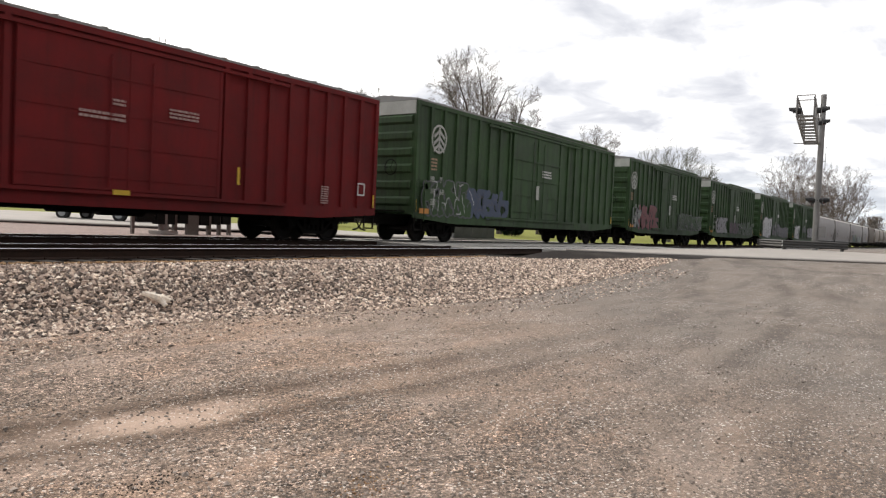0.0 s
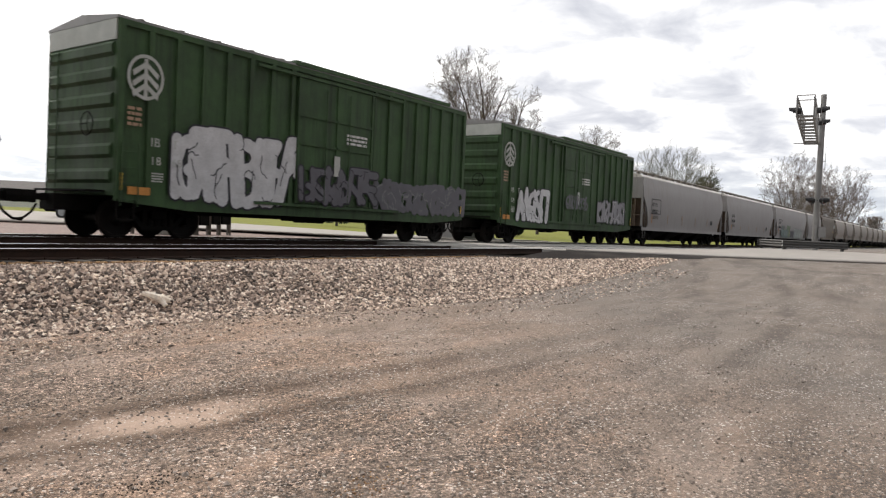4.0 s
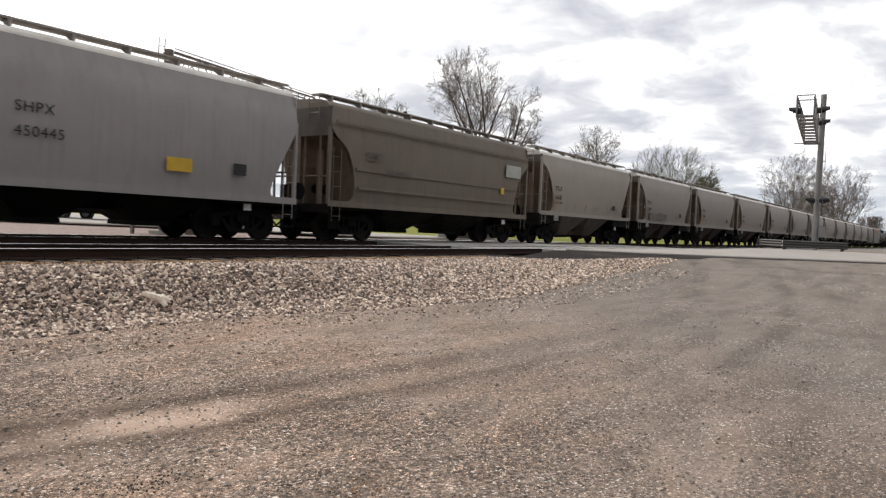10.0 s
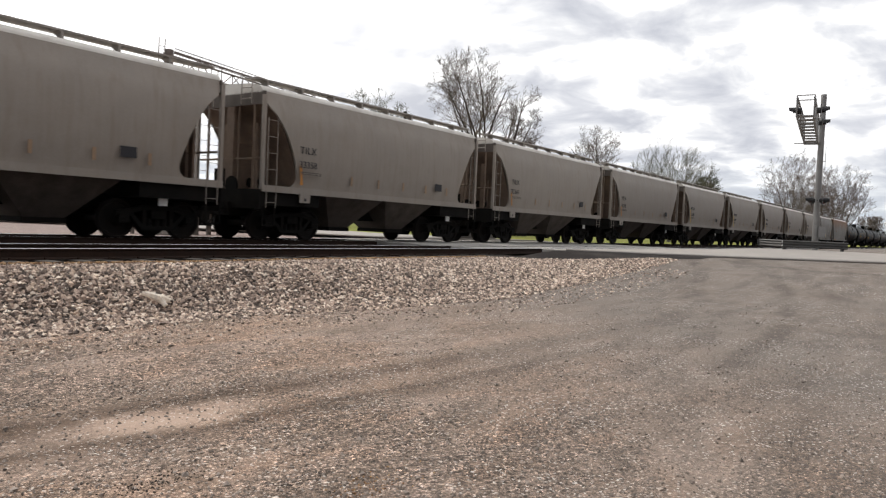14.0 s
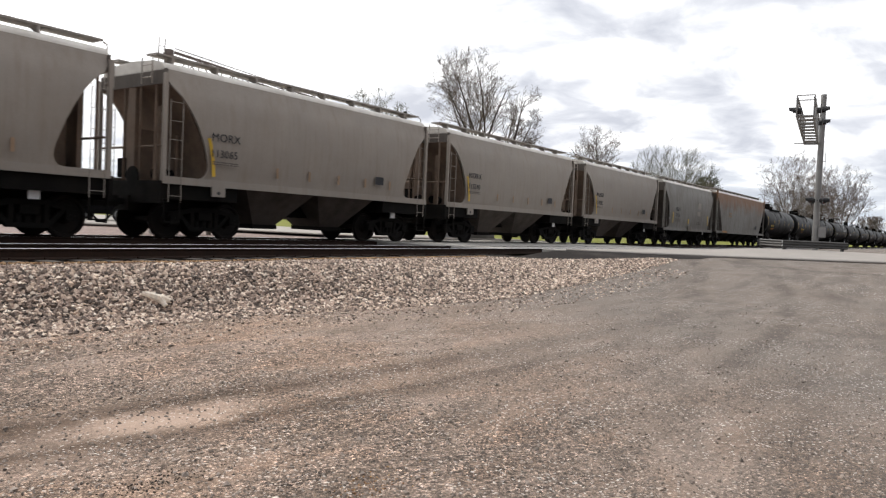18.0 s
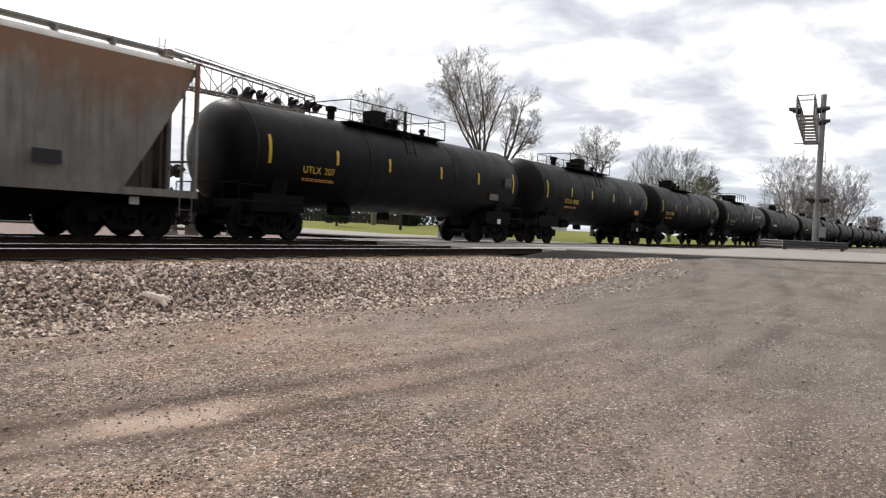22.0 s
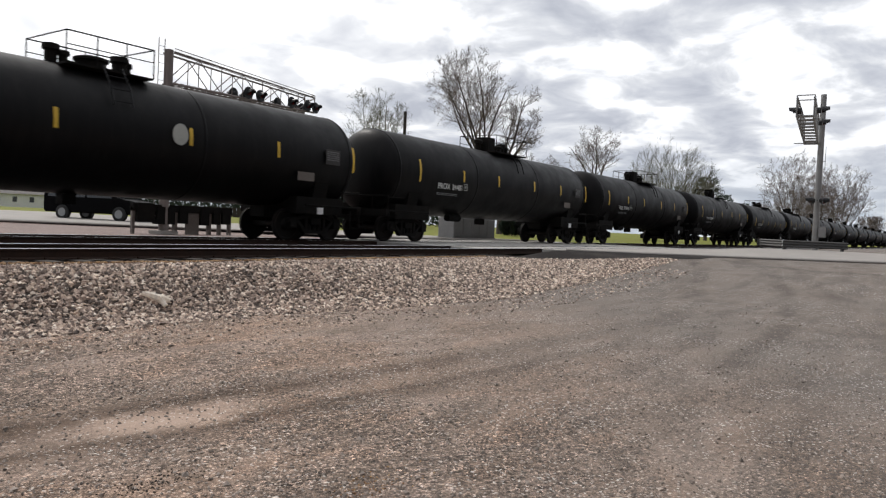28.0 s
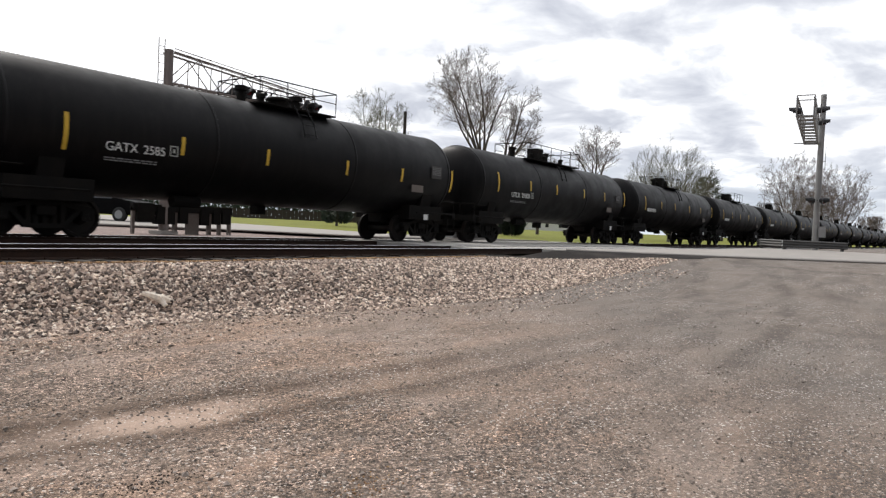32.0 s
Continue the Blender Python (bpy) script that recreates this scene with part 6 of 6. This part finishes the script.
def bare_tree(name, label, x, y, height, width, seed, mats, stems, fork=0.3, twig=0.008, dense=1.0, base=0.3, drift=0.0, spread=0.6):
    """A bare tree: a trunk that forks into stems, branches and fine twigs, within a rounded crown.
    stems: (lean to the side, lean away, share of the height); base: where the crown begins."""
    rng = random.Random(seed)
    ob = thing(name, label, "tree", m=pose(x, y, ground_height(x, y) - 0.05))
    store = {"trunk": ([], []), "crown": ([], [])}
    away = Vector((math.cos(AIM), math.sin(AIM), 0))
    mid, up_r = height * (1 + base) / 2, height * (1 - base) / 2
    straight = len(stems) > 9

    def inside(p, lev):
        k = (0.97, 1.0, 1.08, 1.2)[lev] + (0.06 if straight else 0.16) * noise.noise(p * (2.2 / width) + Vector((seed, 0, 0)))
        u = (p.dot(RIGHT) - drift) / (width / 2 * k)
        w = p.dot(away) / (width / 2 * k)
        v = (p.z - mid) / (up_r * k)
        return u * u + w * w + (v * v if straight else v ** 4 if v > 0 else v * v) < 1 or p.z < mid * 0.8 and abs(u) < 0.6 and abs(w) < 0.6

    def limb(kind, p, q, r, r2, seg):
        verts, faces = store[kind]
        n = len(verts)
        d = (q - p).normalized()
        u = d.orthogonal().normalized()
        w = d.cross(u)
        for c, rad in ((p, r), (q, r2)):
            for i in range(seg):
                a = 2 * math.pi * i / seg
                verts.append(tuple(c + (u * math.cos(a) + w * math.sin(a)) * rad))
        for i in range(seg):
            j = (i + 1) % seg
            faces.append((n + i, n + j, n + seg + j, n + seg + i))

    def grow(p, d, length, r, lev):
        n = (12, 7, 5, 3)[lev]
        r_end = max(twig * 0.55, r * (0.07 if lev == 0 else 0.2))
        for k in range(n):
            bend = (0.055, 0.10, 0.14, 0.17)[lev] * (0.4 if straight else 1.0)
            d = (d + Vector((rng.gauss(0, bend), rng.gauss(0, bend), rng.gauss(0.02 + 0.03 * (lev == 1), bend * 0.7)))).normalized()
            q = p + d * length / n
            if (lev or k > 5) and not inside(q, lev):
                return
            r1, r2 = r + (r_end - r) * k / n, r + (r_end - r) * (k + 1) / n
            limb("trunk" if lev == 0 else "crown", p, q, r1, r2, (7, 5, 3, 3)[lev])
            if lev < (2 if straight else 3) and k >= (2, 1, 0)[lev]:
                for _ in range(1 + (rng.random() < (0.55, 0.5, 0.45)[lev] * dense) + (rng.random() < 0.2 * dense)):
                    a = rng.uniform(0, 6.283)
                    u = d.orthogonal().normalized()
                    side = u * math.cos(a) + d.cross(u) * math.sin(a)
                    rest = 1 - (0.6, 0.5, 0.4)[lev] * (k + 1) / n
                    share = (spread, 0.52, 0.5)[lev] * rest * rng.uniform(0.55, 1.15)
                    grow(q, (d * (1.3 if straight else 0.75) + side * rng.uniform(*((0.7, 1.15), (0.6, 1.0), (0.5, 0.9))[lev]) + Vector((0, 0, 0.10))).normalized(), max(0.35, length * share), max(twig, r2 * 0.45), lev + 1)
            p = q

    base_r = height * 0.017
    top0 = Vector((0, 0, height * fork))
    if fork > 0.04:
        limb("trunk", Vector((0, 0, 0)), top0, base_r * 1.25, base_r, 9)
    for a, b, share in stems:
        d = (Vector((0, 0, 1)) + RIGHT * a + away * b).normalized()
        grow(top0.copy(), d, height * (1 - fork) * share, base_r * (1.1 / len(stems) ** 0.45), 0)
    for kind, text in (("trunk", ""), ("crown", "bare spring twigs")):
        verts, faces = store[kind]
        me = bpy.data.meshes.new(kind)
        me.from_pydata(verts, [], faces)
        me.materials.append(mats[0] if kind == "trunk" else mats[1])
        child(kind, me, ob, None, text)
    return ob


def at(px_x, depth):
    """Place on the ground for a sight line px_x right of the aim at that depth ahead."""
    side = px_x / 1272.0 * depth
    return (depth * math.cos(AIM) + side * math.sin(AIM), depth * math.sin(AIM) - side * math.cos(AIM))


# The twig-and-twig pair paints haze into far trees: trunks get the pale twig colour.
BARK, HAZY, BUD = (M["bark"], M["twig"]), (M["twig"], M["twig"]), (M["bud"], M["bud"])
OPEN = ((-0.35, 0.1, 0.95), (0.05, -0.2, 1.0), (0.32, 0.2, 0.92), (-0.1, 0.4, 0.9), (0.1, -0.45, 0.85))
WIDE = OPEN + ((-0.75, 0.2, 0.8), (0.75, -0.2, 0.8), (-0.5, -0.4, 0.8), (0.55, 0.4, 0.8))
FAN = tuple((1.05 * (k / 22 - 1) + 0.04 * math.sin(5.1 * k), 0.55 * math.sin(2.4 * k), 1.0) for k in range(45))
# sight line, depth, height, crown width, seed, bark, stems, fork, density, foot of the crown, crown's shift, spread
TREES = [(61, 65, 16.3, 8.2, 3, BARK, ((-0.36, 0.05, 1.0), (-0.14, -0.15, 1.0), (0.08, 0.1, 1.0), (-0.8, 0.0, 0.85), (-0.1, 0.5, 0.9), (0.26, -0.25, 0.9), (-0.55, -0.3, 0.95)), 0.39, 0.95, 0.30, -1.1, 0.55),
         (98, 66, 14.0, 5.0, 8, BARK, ((0.50, 0.0, 1.05), (0.22, 0.25, 0.75), (0.72, -0.2, 0.65)), 0.42, 0.85, 0.34, 2.2, 0.5), (262, 92, 14.0, 7.0, 12, BARK, OPEN[:4], 0.42, 0.75, 0.38, 0, 0.6),
         (398, 82, 12.0, 10.6, 21, BUD, FAN, 0.05, 1.3, -0.2, 0, 0.36), (-125, 82, 15.4, 7.6, 30, BUD, OPEN, 0.3, 0.9, 0.4, 0, 0.6), (445, 118, 9.5, 9.0, 33, BARK, OPEN, 0.15, 0.7, 0.1, 0, 0.6),
         (612, 150, 19.0, 12.6, 41, HAZY, WIDE, 0.1, 1.0, 0.05, 0, 0.6), (697, 170, 19.2, 13.6, 47, HAZY, WIDE, 0.08, 1.0, 0.0, 0, 0.6), (650, 165, 13.0, 16.0, 52, HAZY, WIDE, 0.08, 1.0, -0.1, 0, 0.7),
         (760, 230, 9.5, 18.0, 58, BARK, OPEN, 0.12, 0.9, -0.1, 0, 0.7), (580, 175, 10.0, 9.0, 61, BARK, OPEN[:3], 0.15, 0.8, 0.0, 0, 0.6), (165, 80, 9.0, 6.0, 70, BARK, OPEN[:3], 0.2, 0.6, 0.1, 0, 0.6)]
for px_x, depth, hgt, width, seed, mats, stems, fork, dense, foot, drift, spread in TREES:
    bare_tree("tree", "bare deciduous tree with fine twigs" if mats is not BUD else "many-stemmed tree coming into pale bud", *at(px_x, depth), hgt, width, seed, mats, stems, fork, (0.000125 if depth < 100 else 0.0001) * depth, dense, foot, drift, spread)


def evergreen(x, y, height, width, seed):
    rng = random.Random(seed)
    ob = thing("evergreen_tree", "dark dense evergreen shrub", "tree", m=pose(x, y, ground_height(x, y) - 0.05))
    bm = bmesh.new()
    tube(bm, (0, 0, 0), (0, 0, height * 0.8), height * 0.03, 0.03, seg=7)
    part("trunk", bm, M["bark"], ob)
    bm = bmesh.new()
    for _ in range(1400):
        t = rng.random()
        r = width / 2 * (0.35 + 0.65 * math.sin(math.pi * (0.15 + 0.8 * t))) * math.sqrt(rng.random()) * (0.8 + 0.4 * noise.noise(Vector((t * 4, seed, 0))))
        a = rng.uniform(0, 6.283)
        c = Vector((r * math.cos(a), r * math.sin(a), height * (0.08 + 0.92 * t)))
        d = Vector((math.cos(a), math.sin(a), 0.6)).normalized()
        u = d.orthogonal()
        e = rng.uniform(0.18, 0.42)
        bm.faces.new([bm.verts.new(c + d * e), bm.verts.new(c + u * e * 0.4), bm.verts.new(c - u * e * 0.4)])
    part("crown", bm, M["needle"], ob)


for px_x, depth, hgt, width, seed in ((462, 120, 10.5, 6.5, 1), (492, 125, 8.0, 5.5, 2), (525, 140, 7.4, 5.5, 3), (552, 150, 7.0, 6.0, 4), (-190, 60, 4.0, 3.2, 5), (-60, 85, 2.2, 3, 6), (120, 60, 2.0, 2.4, 7)):
    evergreen(*at(px_x, depth), hgt, width, seed)

px, py = at(-77, 60)
pole = thing("utility_pole", "dark wooden utility pole standing on the grass", "pole", m=pose(px, py, ground_height(px, py) - 0.05))
part("shaft", tubes([((0, 0, 0), (0, 0, 9.9), 0.13)], 10), M["tie"], pole)


def house(px_x, depth, w, d, h, wall, roof, label):
    x, y = at(px_x, depth)
    ob = thing("house", label, "house", m=pose(x, y, ground_height(x, y) - 0.05, 0, 0, 33.7 - 90))
    part("wall", boxes((-w / 2, w / 2, 0, d, 0, h)), wall, ob)
    bm = bmesh.new()
    prism_x(bm, [(-0.4, h), (d / 2, h + d * 0.28), (d + 0.4, h), (d / 2, h + d * 0.28 - 0.15)], -w / 2 - 0.4, w / 2 + 0.4)
    bm2 = bmesh.new()
    prism_x(bm2, [(-0.4, h), (d + 0.4, h), (d / 2, h + d * 0.28)], -w / 2 - 0.4, w / 2 + 0.4)
    bm.free()
    part("roof", bm2, roof, ob)
    n = max(2, int(w / 3))
    for i in range(n):
        x0 = -w / 2 + w * (i + 0.5) / n - 0.5
        win = part("window", boxes((x0, x0 + 1.0, -0.04, 0.02, 0.9, 2.0)), M["house_white"], ob)
        part("pane", boxes((x0 + 0.08, x0 + 0.92, -0.05, -0.04, 0.98, 1.92)), M["glass"], win)
    return ob


house(-760, 130, 22, 9, 2.4, M["house_white"], M["shingle"], "long low white building beyond the road")
house(170, 190, 14, 9, 2.6, M["house_white"], M["shingle"], "small white house behind the trees")

# dark board fence behind the grass
fence = thing("fence", "weathered dark board fence behind the grass", "fence")
x0, y0 = at(-470, 92)
x1, y1 = at(-60, 92)
n = 60
for i in range(n):
    t = i / n
    fx, fy = x0 + (x1 - x0) * t, y0 + (y1 - y0) * t
    z = ground_height(fx, fy)
    ang = math.degrees(math.atan2(y1 - y0, x1 - x0))
    b_ob = child("board", cached("fence_board", lambda: mesh_of("board", boxes((0.0, 0.46, -0.02, 0.02, 0, 1.25)), M["tie"])), fence, pose(fx, fy, z - 0.05, 0, 0, ang))

# low dark brush behind the fence
rng = random.Random(77)
verts, faces = [], []
for _ in range(7000):
    u = rng.random()
    bx, by = at(-680 + 680 * u, 97 + rng.uniform(-2, 3))
    top = 2.5 + 1.0 * noise.noise(Vector((u * 40, 0, 0))) + 0.8 * noise.noise(Vector((u * 130, 3, 0)))
    z = ground_height(bx, by) + max(0.3, top) * rng.random() ** 0.8
    e, a = rng.uniform(0.10, 0.32), rng.uniform(0, 6.283)
    n = len(verts)
    verts += [(bx + e * math.cos(a), by + e * math.sin(a), z - e * 0.4), (bx - e * math.cos(a), by - e * math.sin(a), z), (bx + rng.uniform(-e, e) * 0.5, by, z + e)]
    faces.append((n, n + 1, n + 2))
me = bpy.data.meshes.new("brush_row")
me.from_pydata(verts, [], faces)
me.materials.append(M["needle"])
tagged(new("brush_row", me), "low dark tangled brush along the fence", "bushes", kind="stuff")

LITTER = ((2.36, 3.62, 0.22, 0.07, 220, 'dark_litter'), (3.15, 2.72, 0.2, 0.1, 160, 'litter'), (2.9, 5.88, 0.3, 0.2, 120, 'dark_litter'), (8.19, 3.32, 0.8, 0.3, 140, 'dark_litter'))

# ---- stones ----
def rock(bm, x, y, z, r, rng):
    pts = []
    for dx, dy, dz in ((1, 0, 0), (-1, 0, 0), (0, 1, 0), (0, -1, 0), (0, 0, 1), (0, 0, -1)):
        k = r * rng.uniform(0.65, 1.25)
        pts.append((dx * k, dy * k, dz * k * 0.8))
    a, b = rng.uniform(0, 6.283), rng.uniform(-0.7, 0.7)
    ca, sa, cb_, sb = math.cos(a), math.sin(a), math.cos(b), math.sin(b)
    return [(x + p[0] * ca - p[1] * sa, y + (p[0] * sa + p[1] * ca) * cb_ - p[2] * sb, z + (p[0] * sa + p[1] * ca) * sb + p[2] * cb_) for p in pts]


OCTA = ((0, 2, 4), (2, 1, 4), (1, 3, 4), (3, 0, 4), (2, 0, 5), (1, 2, 5), (3, 1, 5), (0, 3, 5))


def scatter(name, label, mat, places, seed, lift=0.0):
    rng = random.Random(seed)
    verts, faces = [], []
    for x, y, r in places:
        n = len(verts)
        verts += rock(None, x, y, ground_height(x, y) + r * 0.15 + lift, r, rng)
        faces += [(a + n, b + n, c + n) for a, b, c in OCTA]
    me = bpy.data.meshes.new(name)
    me.from_pydata(verts, [], faces)
    me.materials.append(mat)
    tagged(new(name, me), label, "stones", kind="stuff")


rng = random.Random(11)
places = []
for _ in range(70000):
    x = rng.uniform(-1.0, 22.5)
    y = toe(x) - 0.45 + (11.05 - toe(x) + 0.45) * rng.random() ** 0.9
    if x < apron_edge(y) + 0.25 and (y > toe(x) or rng.random() < 0.5):
        places.append((x, y, 0.018 + 0.034 * rng.random() ** 1.5))
for _ in range(3500):
    x = rng.uniform(-0.5, 20)
    y = toe(x) + 0.1 - 1.9 * rng.random() ** 2.2
    places.append((x, y, rng.uniform(0.012, 0.035)))
scatter("ballast_stones", "angular grey and brown ballast stones banked against the track", M["stone"], places, 2)
places = [(rng.uniform(-1, 17.5), 11.06 + rng.gauss(0, 0.05), rng.uniform(0.012, 0.030)) for _ in range(3600)]
scatter("dry_litter", "rusty brown leaf litter along the edge of the ties", M["litter"], places, 9, 0.035)
places = []
for _ in range(46000):
    d = 1.5 + 13 * rng.random() ** 1.6
    a = AIM + rng.uniform(-0.62, 0.62)
    x, y = d * math.cos(a), d * math.sin(a)
    if y < toe(x):
        places.append((x, y, 0.004 + 0.011 * rng.random() ** 2.5 + (0.012 if rng.random() < 0.008 else 0)))
for _ in range(700):
    d = 2.2 + 14 * rng.random() ** 1.3
    a = AIM + rng.uniform(-0.60, 0.60)
    x, y = d * math.cos(a), d * math.sin(a)
    if y < toe(x):
        places.append((x, y, rng.uniform(0.013, 0.028)))
scatter("lot_pebbles", "small loose pebbles scattered over the gravel lot", M["pebble"], places, 3)

# a few clumps of dead leaves and twigs on the lot
for cx, cy, wx, wy, n, mat in LITTER:
    places = [(cx + rng.gauss(0, wx), cy + rng.gauss(0, wy), rng.uniform(0.004, 0.010)) for _ in range(n)]
    scatter("leaf_litter", "dead leaves and twigs trodden into the gravel", M[mat], places, int(n + cx * 10))

# a bleached chunk of broken wood on the ballast
wx, wy = 6.26, 9.72
chunk = thing("wood_chunk", "bleached splintered chunk of wood on the ballast", "wood", m=pose(wx, wy, ground_height(wx, wy) + 0.07, 0, 0, -22))
bm = bmesh.new()
for a, b, r0, r1 in (((-0.20, 0.02, 0.09), (-0.02, 0.0, 0.05), 0.03, 0.055), ((-0.06, 0.0, 0.06), (0.08, -0.04, 0.0), 0.05, 0.07), ((0.06, -0.04, 0.01), (0.19, -0.06, -0.01), 0.06, 0.035), ((0.04, -0.05, 0.02), (0.11, -0.14, -0.09), 0.05, 0.035), ((0.09, -0.02, 0.0), (0.21, 0.02, 0.05), 0.03, 0.015)):
    tube(bm, a, b, r0, r1, seg=7)
for v in bm.verts:
    v.co += 0.026 * noise.noise_vector(v.co * 14)
part("splinter", bm, M["wood_white"], chunk)


# ---- cloud backdrop, drifting ----
def sky_ring():
    m = bpy.data.materials.new("cloud_backdrop")
    m.use_nodes = True
    nt = m.node_tree
    nt.nodes.clear()
    co = nt.nodes.new("ShaderNodeTexCoord")
    nz = nt.nodes.new("ShaderNodeVectorMath")
    nz.operation = "NORMALIZE"
    nt.links.new(co.outputs["Object"], nz.inputs[0])
    em = N(nt, "ShaderNodeEmission", Strength=0.95)
    nt.links.new(cloud_sky(nt, nz.outputs[0]), em.inputs[0])
    out = nt.nodes.new("ShaderNodeOutputMaterial")
    nt.links.new(em.outputs[0], out.inputs[0])
    bm = bmesh.new()
    rows = []
    for el in np.radians(np.linspace(-3, 33, 13)):
        rows.append([bm.verts.new((4200 * math.cos(el) * math.cos(a), 4200 * math.cos(el) * math.sin(a), 4200 * math.sin(el))) for a in np.linspace(0, 2 * math.pi, 64, endpoint=False)])
    for a, b in zip(rows, rows[1:]):
        for i in range(64):
            bm.faces.new((a[i], a[(i + 1) % 64], b[(i + 1) % 64], b[i]))
    ob = part("backdrop", bm, m, smooth=True)
    return tagged(ob, "broken white and grey clouds drifting over the horizon", "sky", kind="structure")


SKY = sky_ring()


def motions():
    walk(SKY, [(0.0, pose(0, 0, 0)), (32.0, pose(0, 0, 0, 0, 0, 2.6))])
    for car, x in CARS:
        walk(car, [(0.0, pose(x, TRACKS["train"], 0)), (32.0, pose(x - SPEED * 32.0, TRACKS["train"], 0))])
    # the wheels turn while their car is near the crossing
    start = {car: x for car, x in CARS}
    for car, wheel, along_x in WHEELS:
        x = start[car]
        t0, t1 = max(0.0, (x - 34.0) / SPEED), min(32.0, (x + 8.0) / SPEED)
        if t1 <= t0:
            continue
        here = wheel.matrix_basis.translation.copy()
        times = sorted({0.0, 32.0} | {round(k / FPS, 4) for k in range(int(t0 * FPS), int(t1 * FPS) + 1)})
        rows = []
        for t in times:
            turn = -math.degrees(SPEED * (min(max(t, t0), t1) - t0) / 0.457)
            rows.append((t, Matrix.Translation(here) @ Matrix.Rotation(math.radians(turn % 360), 4, "Y")))
        walk(wheel, rows)


motions()
